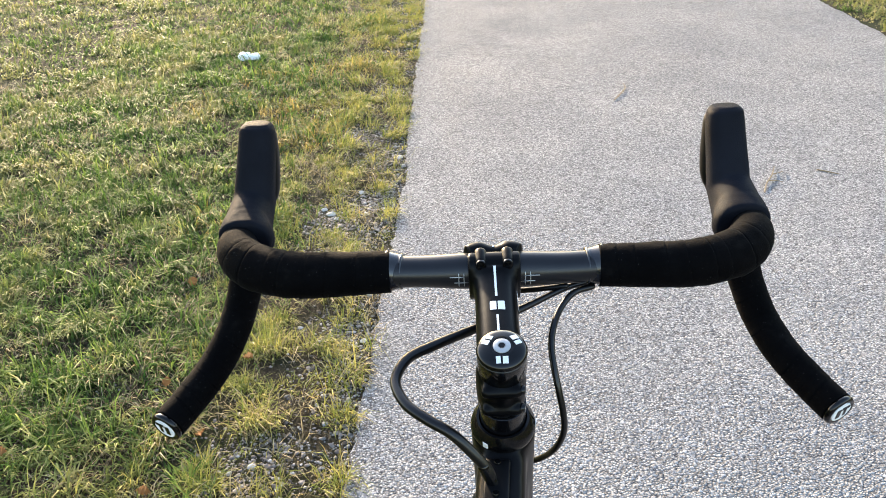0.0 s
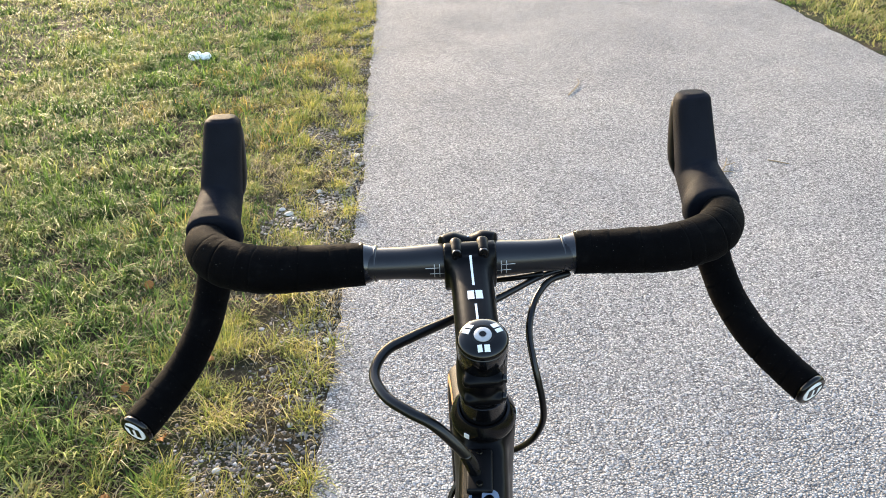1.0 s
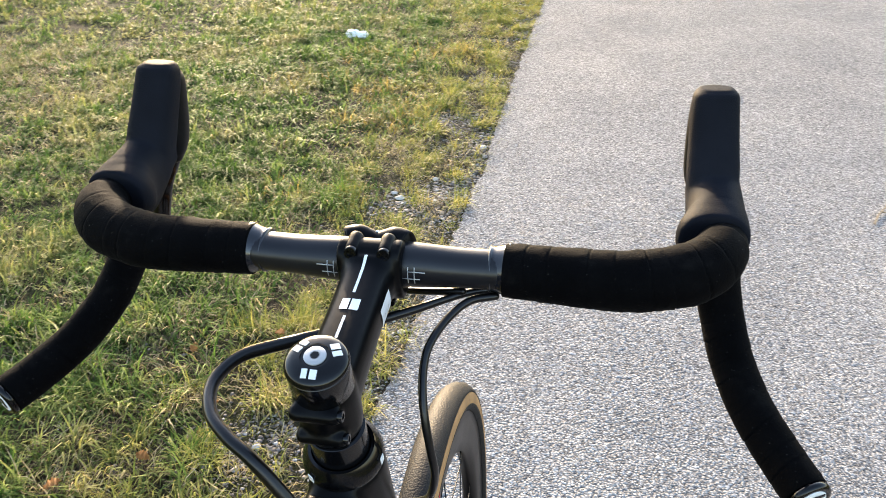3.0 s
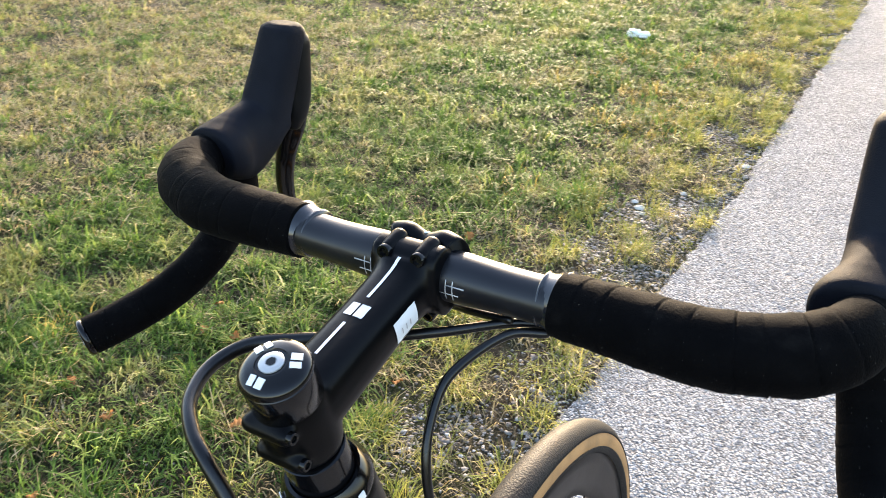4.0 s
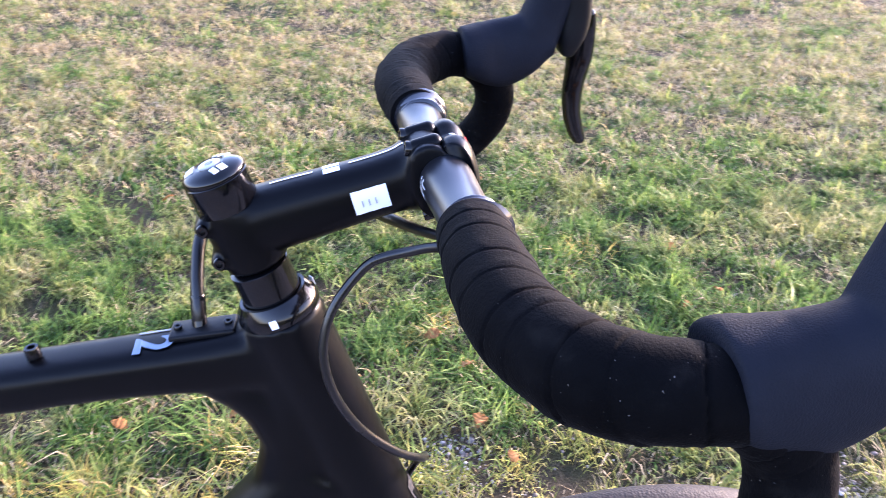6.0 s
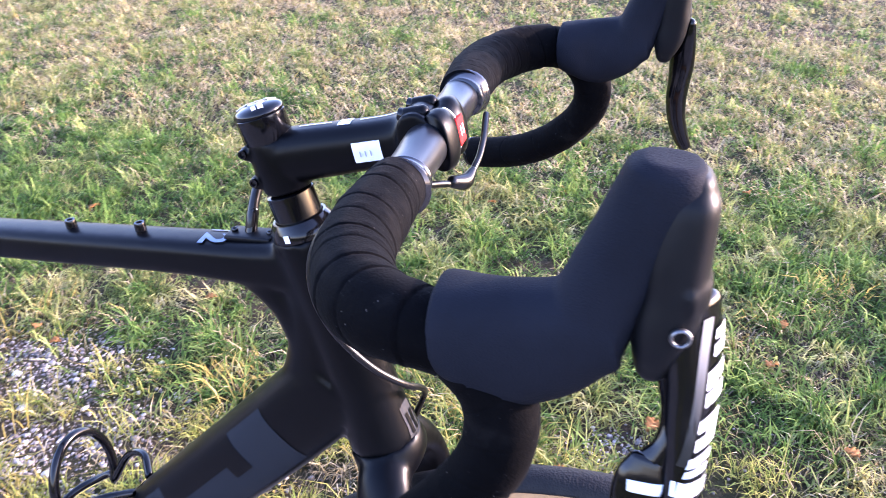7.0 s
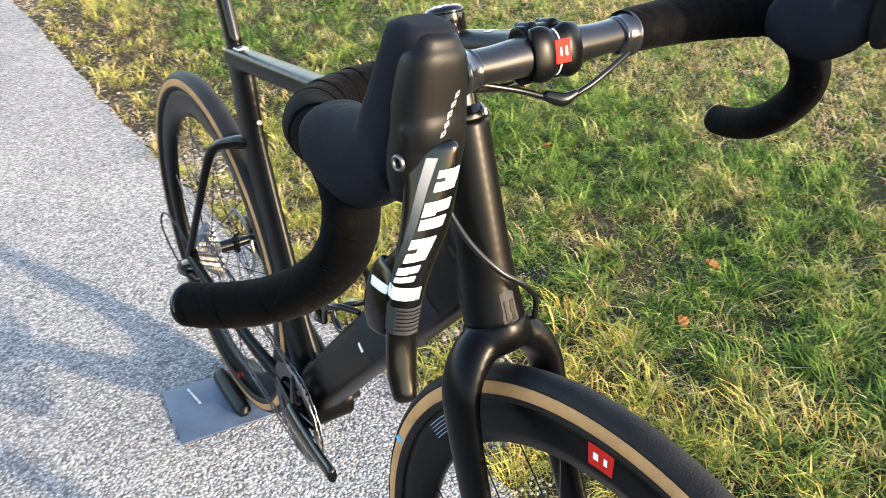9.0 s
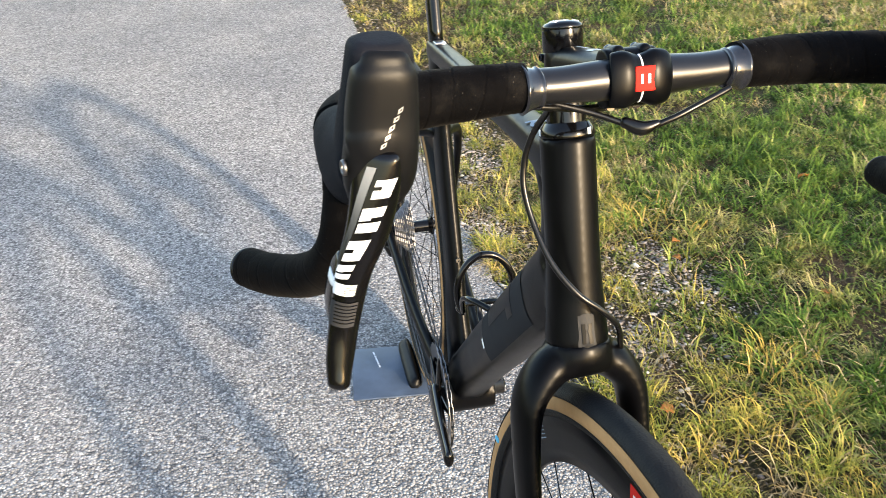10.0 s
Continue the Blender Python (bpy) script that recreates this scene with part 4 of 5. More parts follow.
LEVER = [(0.2415, 0.2160, 1.0250, 0.0138, 0.0055), (0.2430, 0.2172, 1.0100, 0.0140, 0.0078), (0.2484, 0.2195, 0.9870, 0.0124, 0.0090), (0.2566, 0.2200, 0.9650, 0.0100, 0.0092), (0.2612, 0.2198, 0.9480, 0.0092, 0.0090), (0.2665, 0.2225, 0.9270, 0.0085, 0.0079), (0.2715, 0.2290, 0.9070, 0.0079, 0.0068), (0.2738, 0.2345, 0.8960, 0.0066, 0.0054)]
TOE = radians(42)
lever = tube(LEVER, 24, 6, up=(math.sin(TOE), math.cos(TOE), 0), power=2.4, ends="round")
lever_r, lever_l = both("brake_lever", lever, GLOSS, hood_r, hood_l, "glossy black brake lever with silver print")
pivot = lathe([(0.0028, 0.0012), (0.0034, 0.0020), (0.0042, 0.0016), (0.0046, 0.0), (0.0028, 0.0)], axis_frame((0.2578, 0.2110, 1.0190), (1, 0.10, 0)), 24, True)
both("pivot_bolt", pivot, DARKSTEEL, body_r, body_l, "round pivot bolt")
# the left lever only brakes, so the paddle is on the right alone
paddle = joined(
    tube([(0.2470, 0.2100, 0.9955, 0.0050, 0.0055), (0.2530, 0.2125, 0.9795, 0.0042, 0.0040), (0.2585, 0.2115, 0.9675, 0.0040, 0.0042), (0.2615, 0.2080, 0.9585, 0.0042, 0.0075)], 12, 5, up=(0, 1, 0)),
    tube([(0.2622, 0.2055, 0.9595, 0.0034, 0.0075), (0.2650, 0.2038, 0.9505, 0.0040, 0.0108), (0.2690, 0.2035, 0.9345, 0.0040, 0.0108), (0.2700, 0.2050, 0.9225, 0.0034, 0.0088)], 16, 4, up=(0, 1, 0), power=3.2),
)
paddle_r = part("shift_paddle", paddle, GLOSS, hood_r, "glossy black shift paddle")
part("white_band", tube([(0.2652, 0.2054, 0.9517, 0.0044, 0.0082), (0.2664, 0.2053, 0.9467, 0.0044, 0.0082)], 16, 2, up=(0, 1, 0), power=3.2, ends="flat"), WHITE, paddle_r, "white printed band")


def lever_patch(s0, s1, u0, u1, lean=0.0, grow=0.0005, n=6, slide=0.0, taper=1.0):
    """A print on the lever's front: s runs down it, u from its inner to its outer edge."""
    rows = spline(LEVER, 12)
    m = len(rows) - 1
    verts, faces = [], []
    for i in range(n + 1):
        for j in range(n + 1):
            u = u0 + (u1 - u0) * (1 + (taper - 1) * i / n) * j / n + slide * i / n
            s = s0 + (s1 - s0) * i / n + lean * (u1 - u0) * j / n
            f = min(max(s, 0), 1) * m
            k = min(int(f), m - 1)
            x, y, z, a, b = rows[k] + (rows[k + 1] - rows[k]) * (f - k)
            c = min(max(u, -0.98), 0.98)
            wide, deep = c * (a + grow), (b + grow) * (1 - abs(c) ** 2.4) ** (1 / 2.4) + 0.0002
            verts.append((x + wide * math.cos(TOE) + deep * math.sin(TOE), y - wide * math.sin(TOE) + deep * math.cos(TOE), z))
    for i in range(n):
        for j in range(n):
            q = i * (n + 1) + j
            faces.append((q, q + 1, q + n + 2, q + n + 1))
    return verts, faces


part("silver_print", lever_patch(0.03, 0.44, -0.26, 0.14, slide=0.92, taper=0.7, n=14), FADING, lever_r, "silver slanted print")
# four slanted bold blocks, each notched from one end, stepping outwards
for s0, s1, u0, u1, joint in ((0.078, 0.160, -0.97, -0.32, 1), (0.190, 0.272, -0.80, 0.06, 0), (0.302, 0.378, -0.56, 0.36, 1), (0.396, 0.462, -0.34, 0.64, 0)):
    w, h = u1 - u0, s1 - s0
    strokes = [(0.0, 0.40, 0.0, 1.0), (0.60, 1.0, 0.0, 1.0), (0.40, 0.60, 0.0, 0.55) if joint else (0.40, 0.60, 0.45, 1.0)]
    for a0, a1, b0, b1 in strokes:
        part("white_stroke", lever_patch(s0 + a0 * h, s0 + a1 * h, u0 + b0 * w + 0.14 * a0, u0 + b1 * w + 0.14 * a0, lean=0.02, slide=0.14 * (a1 - a0), grow=0.0008), WHITE, lever_r)
part("white_band", lever_patch(0.495, 0.556, -0.72, 0.97, lean=0.004), WHITE, lever_r, "white printed band")
for k in range(6):
    part("fine_line", lever_patch(0.500 + 0.0098 * k, 0.5032 + 0.0098 * k, -0.74, -0.05, n=4, grow=0.0009), GLOSS, lever_r)
part("grey_band", lever_patch(0.590, 0.690, -0.92, 0.97), BADGEGREY, lever_r, "dull grey printed band")
for k in range(6):
    part("fine_line", lever_patch(0.600 + 0.014 * k, 0.604 + 0.014 * k, -0.9, 0.3, n=4, grow=0.0009), GLOSS, lever_r)
# small slanted script on the body, as plain bars
for ob, sx in ((body_r, 1), (body_l, -1)):
    for k in range(5):
        x, z = 0.2405 - 0.0026 * k, 1.0310 + 0.0044 * k
        mark = patch((sx * x, 0.2230, z), (-sx * 0.0030, 0, 0.0014), (-sx * 0.0007, 0, 0.0026), 4, 4, lambda p: p)
        clung(part("grey_mark", mark, SILVER, ob), ob, 0.0003)
        gap = patch((sx * (x - 0.0012), 0.2235, z + 0.0013), (-sx * 0.0012, 0, 0.0005), (-sx * 0.0003, 0, 0.0012), 2, 2, lambda p: p)
        clung(part("mark_gap", gap, PLASTIC, ob), ob, 0.0006)

for ob in [o for o in bike.children if o.name.split(".")[0] in ("stem", "spacer", "cap_spacer", "top_cap")]:
    ob.matrix_local = BARS if ob.name == "stem" else STEER
# the right horn leans out a little more than the left
for ob in (hood_r, body_r):
    for v in ob.data.vertices:
        v.co.x += 0.05 * max(v.co.z - 1.01, 0)
for ob in (hood_r, hood_l):
    ob.matrix_local = TILTED
bar.matrix_local = TILTED

# ---- hoses ----


def hose(rows, r, name="hose", label="", mat=None, parent=None):
    return part(name, tube([(*p, r, r) for p in rows], 12, 8), mat or HOSE, parent or bike, label)


hose([(-0.088, 0.064, 0.984), (-0.060, 0.070, 0.975), (-0.036, 0.072, 0.966), (-0.014, 0.068, 0.960), (0.020, 0.055, 0.970), (0.052, 0.048, 0.979)], 0.0026, "brake_hose", "thin black hose under the handlebar")
part("cable_loop", tube([(0.084, 0.056, 0.983, 0.0026, 0.0026), (0.052, 0.05, 0.976, 0.0028, 0.0028), (0.014, 0.031, 0.965, 0.0032, 0.0032), (-0.024, 0.009, 0.958, 0.004, 0.004), (-0.058, -0.016, 0.956, 0.0044, 0.0044), (-0.079, -0.036, 0.955, 0.0044, 0.0044), (-0.086, -0.06, 0.95, 0.0044, 0.0044), (-0.075, -0.084, 0.947, 0.0044, 0.0044), (-0.056, -0.099, 0.944, 0.0044, 0.0044), (-0.038, -0.106, 0.938, 0.0044, 0.0044), (-0.022, -0.108, 0.922, 0.0044, 0.0044), (-0.01, -0.108, 0.905, 0.0044, 0.0044), (-0.006, -0.108, 0.893, 0.0044, 0.0044)], 12, 8), HOSE, bike, "thick black sleeved cable loop")
hose([(-0.013, -0.1080, 0.909), (-0.005, -0.1080, 0.890)], 0.0050, "cable_boot", "", GLOSS)
hose([(0.075, 0.050, 0.978), (0.058, 0.041, 0.976), (0.046, 0.026, 0.968), (0.040, 0.006, 0.960), (0.039, -0.006, 0.949), (0.042, -0.018, 0.934), (0.046, -0.025, 0.918), (0.050, -0.027, 0.898), (0.0515, -0.0215, 0.873), (0.0455, -0.0085, 0.843), (0.034, 0.013, 0.812), (0.014, 0.031, 0.786), (-0.010, 0.036, 0.766), (-0.030, 0.031, 0.742), (-0.042, 0.018, 0.706)], 0.0029, "front_brake_hose", "thin black hose curving round the head tube")
part("hose_clip", tube([(-0.026, 0.072, 0.964, 0.003, 0.003), (-0.014, 0.070, 0.960, 0.0055, 0.0060), (-0.002, 0.064, 0.964, 0.0045, 0.0045)], 12, 4), HOSE, bike)

# ---- bottle cage ----
cage_c, cage_d, cage_n = Vector((0, -0.344, 0.551)), Vector((0, 0.687, 0.727)), Vector((0, -0.727, 0.687))


def rod(points, r, flat=1.0, seg=10, sub=8):
    """A bent rod of even section along eased points."""
    p = spline(points, sub)
    tan = np.gradient(p, axis=0)
    tan /= np.linalg.norm(tan, axis=1)[:, None]
    side = np.cross(tan[0], (0.31, 0.52, 0.79))
    ang = np.linspace(0, 2 * math.pi, seg, endpoint=False)
    verts = []
    for q, t in zip(p, tan):
        side = side - t * (side @ t)
        side /= np.linalg.norm(side)
        over = np.cross(side, t)
        verts += list(q + np.outer(np.cos(ang) * r, side) + np.outer(np.sin(ang) * r * flat, over))
    n = len(p)
    faces = [(a * seg + b, a * seg + (b + 1) % seg, (a + 1) * seg + (b + 1) % seg, (a + 1) * seg + b) for a in range(n - 1) for b in range(seg)]
    return verts, faces + [tuple(range(seg - 1, -1, -1)), tuple(range((n - 1) * seg, n * seg))]


def cage_rail(points, r=0.0052):
    return rod([tuple(cage_c + Vector((x, 0, 0)) + cage_d * d + cage_n * n) for x, d, n in points], r)


hoop = [(0.042 * math.cos(a), -0.006 + 0.036 * math.sin(a), 0.003 + 0.043 * math.sin(a)) for a in np.linspace(radians(-35), radians(215), 14)]
cage_parts = [
    cage_rail(hoop),
    cage_rail([hoop[0], (0.040, 0.018, -0.012), (0.033, 0.048, -0.022), (0.012, 0.058, -0.041)], 0.0045),
    cage_rail([hoop[-1], (-0.040, 0.018, -0.012), (-0.033, 0.048, -0.022), (-0.012, 0.058, -0.041)], 0.0045),
    cage_rail([hoop[0], (0.039, -0.032, -0.014), (0.034, -0.052, -0.008), (0.021, -0.066, -0.002), (0.0, -0.074, 0.0), (-0.021, -0.066, -0.002), (-0.034, -0.052, -0.008), (-0.039, -0.032, -0.014), hoop[-1]], 0.0045),
    cage_rail([(0.0, -0.074, 0.0), (0.0, -0.078, -0.018), (0.0, -0.072, -0.034), (0.0, -0.058, -0.042)]),
    tube([(*(cage_c + cage_d * d - cage_n * 0.0425), 0.010, 0.0026) for d in (-0.068, 0.0, 0.066)], 12, 3, up=tuple(cage_n)),
]
part("bottle_cage", joined(*cage_parts), GLOSS, bike, "glossy black empty bottle cage")

# ---- drivetrain ----
axle = lambda x: axis_frame((x, BB[1], BB[2]), (1, 0, 0), (0, 1, 0))  # noqa: E731
teeth = []
for k in range(88):
    r = 0.0905 if k % 2 else 0.0865
    teeth.append((r * math.cos(2 * math.pi * k / 88), r * math.sin(2 * math.pi * k / 88)))
n = len(teeth)
cr_v = [(x, y, h) for h in (-0.0013, 0.0013) for x, y in teeth] + [(0.064 * math.cos(2 * math.pi * k / n), 0.064 * math.sin(2 * math.pi * k / n), h) for h in (-0.0013, 0.0013) for k in range(n)]
cr_f = []
for k in range(n):
    k2 = (k + 1) % n
    cr_f += [(k, k2, n + k2, n + k), (n + k, n + k2, 3 * n + k2, 3 * n + k), (2 * n + k2, k2, k, 2 * n + k), (3 * n + k, 3 * n + k2, 2 * n + k2, 2 * n + k)]
ring_ob = part("chainring", moved((cr_v, cr_f), axle(0.048)), SATIN, bike, "single dark toothed chainring", smooth=False)
for k in range(5):
    a = 2 * math.pi * k / 5 + 0.3
    spider = tube([(0.052, BB[1] + 0.02 * math.cos(a), BB[2] + 0.02 * math.sin(a), 0.005, 0.012), (0.050, BB[1] + 0.076 * math.cos(a), BB[2] + 0.076 * math.sin(a), 0.0025, 0.006)], 10, 3, up=(0, -math.sin(a), math.cos(a)))
    part("spider_arm", spider, GLOSS, ring_ob)
part("crank_arm", tube([(0.058, BB[1], BB[2], 0.0110, 0.0230), (0.063, BB[1] + 0.05, BB[2] + 0.006, 0.0100, 0.0195), (0.070, BB[1] + 0.13, BB[2] + 0.018, 0.0080, 0.0145), (0.0735, BB[1] + 0.183, BB[2] + 0.027, 0.0080, 0.0135)], 18, 5), GLOSS, bike, "glossy black crank arm without a pedal")
part("crank_arm", tube([(-0.058, BB[1], BB[2], 0.0085, 0.0175), (-0.064, BB[1] - 0.05, BB[2] - 0.005, 0.0075, 0.0145), (-0.0715, BB[1] - 0.172, BB[2] - 0.019, 0.0068, 0.0115)], 18, 5), GLOSS, bike, "glossy black crank arm without a pedal")
part("crank_axle", lathe([(0.0145, -0.062), (0.0145, 0.064)], axle(0), 24), SATIN, bike)
cassette = []
for k in range(11):
    r = 0.026 + 0.0034 * k
    m2 = 2 * int(math.tau * r / 0.0127)
    pv = [((r - (0.0042 if j % 2 else 0)) * math.cos(2 * math.pi * j / m2), (r - (0.0042 if j % 2 else 0)) * math.sin(2 * math.pi * j / m2), h) for h in (-0.0009, 0.0009) for j in range(m2)]
    pf = [(j, (j + 1) % m2, m2 + (j + 1) % m2, m2 + j) for j in range(m2)] + [tuple(range(m2 - 1, -1, -1)), tuple(range(m2, 2 * m2))]
    cassette.append(moved((pv, pf), axis_frame((0.0525 - 0.0034 * k, HUB_R[1], HUB_R[2]), (1, 0, 0), (0, 1, 0))))
core_ob = part("cassette", lathe([(0.019, -0.002), (0.019, 0.040)], axis_frame((0.0165, HUB_R[1], HUB_R[2]), (1, 0, 0), (0, 1, 0)), 24), SATIN, bike, "bright steel cassette sprockets")
for sprocket in cassette:
    part("sprocket", sprocket, SPROCKET, core_ob, smooth=False)


def chain_rail(a, b, ra, rb, x0, x1, side, name):
    """One run of the chain as links between two wheels."""
    (ya, za), (yb, zb) = a, b
    d = Vector((yb - ya, zb - za)).normalized()
    nn = Vector((-d.y, d.x)) * side
    p0 = Vector((x0, ya + nn.x * ra, za + nn.y * ra))
    p1 = Vector((x1, yb + nn.x * rb, zb + nn.y * rb))
    links, count = [], int((p1 - p0).length / 0.0127)
    dirv = (p1 - p0).normalized()
    for k in range(count):
        c = p0 + dirv * 0.0127 * (k + 0.5)
        w = 0.0030 if k % 2 else 0.0021
        for s in (1, -1):
            links.append(box(0.0009, 0.0148, 0.0072, axis_frame(c + Vector((w * s, 0, 0)), (0, -dirv.z, dirv.y), (1, 0, 0)), 0.2))
    return part(name, joined(*links), DARKSTEEL, bike, "steel bicycle chain run", smooth=False)


chain_rail((HUB_R[1], HUB_R[2]), (BB[1], BB[2]), 0.043, 0.088, 0.036, 0.048, 1, "chain")
wrap = []
for k in range(22):
    a = radians(100) - 0.0127 / 0.0885 * (k + 0.5)
    at = Vector((0.048, BB[1] + 0.0885 * math.cos(a), BB[2] + 0.0885 * math.sin(a)))
    for sx in (1, -1):
        wrap.append(box(0.0009, 0.0142, 0.0072, axis_frame(at + Vector((sx * (0.0032 if k % 2 else 0.0023), 0, 0)), (0, math.cos(a), math.sin(a)), (1, 0, 0)), 0.2))
part("chain", joined(*wrap), STEEL, bike, "steel chain wrapped round the chainring", smooth=False)
JOCKEY = (HUB_R[1] - 0.045, 0.232)
chain_rail(JOCKEY, (BB[1], BB[2]), 0.020, 0.088, 0.040, 0.048, -1, "chain")
der = joined(
    tube([(0.062, -0.921, 0.339, 0.007, 0.011), (0.074, -0.945, 0.322, 0.010, 0.014), (0.072, -0.968, 0.299, 0.011, 0.015), (0.058, -0.965, 0.286, 0.010, 0.014)], 16, 5, up=(0, 1, 0.3)),
    tube([(0.060, -0.958, 0.292, 0.012, 0.013), (0.054, -0.948, 0.279, 0.010, 0.014)], 16, 3),
)
der_ob = part("rear_derailleur", der, GLOSS, bike, "dark rear derailleur with bright cage")
for x in (0.034, 0.046):
    part("cage_plate", tube([(x, -0.945, 0.296, 0.0012, 0.013), (x, -0.953, 0.264, 0.0012, 0.011), (x, -0.959, 0.230, 0.0012, 0.013)], 12, 4, up=(0, 1, 0)), SATIN, der_ob)
for y, z in ((-0.946, 0.292), (-0.958, 0.236)):
    part("jockey_wheel", lathe([(0.004, -0.003), (0.0185, -0.0022), (0.0195, 0), (0.0185, 0.0022), (0.004, 0.003)], axis_frame((0.040, y, z), (1, 0, 0)), 24), PLASTIC, der_ob)
hose([(0.060, -0.898, 0.354), (0.070, -0.953, 0.404), (0.078, -1.013, 0.414), (0.082, -1.038, 0.374), (0.078, -1.003, 0.329), (0.074, -0.971, 0.309)], 0.0023, "shift_cable", "thin black shift cable loop")
rows = [(-0.052, HUB_R[1] + 0.05, HUB_R[2] + 0.075, 0.012, 0.016), (-0.050, HUB_R[1] + 0.075, HUB_R[2] + 0.045, 0.013, 0.017)]
part("brake_caliper", tube(rows, 14, 3), GLOSS, bike, "dark rear brake caliper")

# ---- stand under the rear wheel ----
stand = new("bike_stand")
stand.matrix_world = pose(0, 0, 0)
tagged(stand, "folded sheet steel stand holding the rear wheel, coloured with reflected sky", "bike stand")
base = box(0.235, 0.186, 0.004, pose(0.040, -0.882, 0.0022, 0, 0, -4.5), 0.3)
part("base_plate", base, STANDSKY, stand, "flat steel base plate with the sky's reflection in its blue-grey colour")
# a low black wedge along each side of the rear tyre
for sx in (1, -1):
    fin = tube([(sx * 0.034 - 0.0128, -0.895, 0.004, 0.0175, 0.086), (sx * 0.036 - 0.0128, -0.895, 0.010, 0.0155, 0.085), (sx * 0.029 - 0.0128, -0.895, 0.024, 0.0050, 0.078)], 16, 4, up=(0, 1, 0), power=5, ends="flat")
    part("side_fin", fin, PLASTIC, stand, "sloped black wedge beside the tyre")
for k in range(5):
    part("print_bar", box(0.0035, 0.008 + 0.003 * (k % 3), 0.0006, pose(0.092 + 0.0016 * k, -0.905 - 0.013 * k, 0.0046, 0, 0, 8), 0.1), WHITE, stand, smooth=False)

# ---- lawn, verge and what lies on them ----
rng = np.random.default_rng(11)


def waves(x, y, size, seed):
    """Smooth uneven field of about -1 to 1 with features of that size."""
    r = np.random.default_rng(seed)
    out = np.zeros_like(x)
    for _ in range(7):
        a, k, ph = r.uniform(0, math.tau), r.uniform(0.6, 1.5) * math.tau / size, r.uniform(0, math.tau)
        out += np.sin(k * (x * math.cos(a) + y * math.sin(a)) + ph)
    return out / 3.2


BARE = [(-0.797, -1.26, 0.12), (-0.73, -1.15, 0.14), (-0.837, -1.08, 0.1), (-0.608, -0.9, 0.12), (-0.503, -0.99, 0.1), (-0.493, -1.98, 0.1), (-0.38, -1.53, 0.1), (-0.575, 0.86, 0.11), (-0.53, 0.93, 0.08), (-0.512, 2.21, 0.15), (-0.465, 1.8, 0.09), (-0.378, 2.87, 0.1), (-0.618, 4.72, 0.22), (-0.473, 3.85, 0.12), (-1.581, -0.95, 0.1), (-1.532, -0.78, 0.08), (-1.605, -0.15, 0.08), (-2.11, -0.75, 0.12), (-1.555, -0.85, 0.09), (-0.816, 0.14, 0.07), (-0.45, -2.2, 0.14), (-0.40, 0.35, 0.09), (-0.58, 1.89, 0.10), (-0.43, 2.36, 0.10), (-0.53, 3.13, 0.13), (-0.42, 1.45, 0.08), (-0.36, 1.15, 0.06)]


def bareness(x, y):
    out = np.zeros_like(x)
    for bx, by, br in BARE:
        out = np.maximum(out, np.exp(-((x - bx) ** 2 + (y - by) ** 2) / br**2))
    return out


def raw_mesh(name, verts, tris):
    me = bpy.data.meshes.new(name)
    me.vertices.add(len(verts))
    verts = np.array(verts, float)
    verts[:, 0] += bend(verts[:, 1])
    me.vertices.foreach_set("co", np.ascontiguousarray(verts, np.float32).ravel())
    me.loops.add(len(tris) * 3)
    me.loops.foreach_set("vertex_index", np.ascontiguousarray(tris, np.int32).ravel())
    me.polygons.add(len(tris))
    me.polygons.foreach_set("loop_start", np.arange(0, len(tris) * 3, 3, dtype=np.int32))
    me.update(calc_edges=True)
    return me


def blades(x, y, z, height, width, lean, turn):
    """One curved blade of grass at each point, as three triangles."""
    n = len(x)
    d = np.stack([np.cos(turn), np.sin(turn), np.zeros(n)], 1)
    across_a = turn + math.pi / 2 + rng.normal(0, 0.5, n)
    s = np.stack([np.cos(across_a), np.sin(across_a), np.zeros(n)], 1)
    p = np.stack([x, y, z], 1)
    up = np.array([0, 0, 1.0])
    mid = p + d * (height * np.sin(lean * 0.55) * 0.5)[:, None] + up * (height * np.cos(lean * 0.55) * 0.5)[:, None]
    tip = mid + d * (height * np.sin(lean * 1.35) * 0.55)[:, None] + up * (height * np.cos(lean * 1.35) * 0.55)[:, None]
    w = (width / 2)[:, None]
    v = np.stack([p - s * w * 0.8, p + s * w * 0.8, mid - s * w, mid + s * w, tip], 1).reshape(-1, 3)
    t = np.array([[0, 1, 3], [0, 3, 2], [2, 3, 4]])
    return v, (np.arange(n)[:, None, None] * 5 + t).reshape(-1, 3)


def scatter(count, x0, x1, y0, y1):
    return rng.uniform(x0, x1, count), rng.uniform(y0, y1, count)


def ease(a, b, v):
    t = np.clip((v - a) / (b - a), 0, 1)
    return t * t * (3 - 2 * t)


def tufts(x, y, per, spread):
    k = rng.poisson(per, len(x)) + 1
    i = np.repeat(np.arange(len(x)), k)
    a, q = rng.uniform(0, math.tau, len(i)), np.sqrt(rng.uniform(0, 1, len(i)))
    return x[i] + spread * q * np.cos(a), y[i] + spread * q * np.sin(a), i, a, q


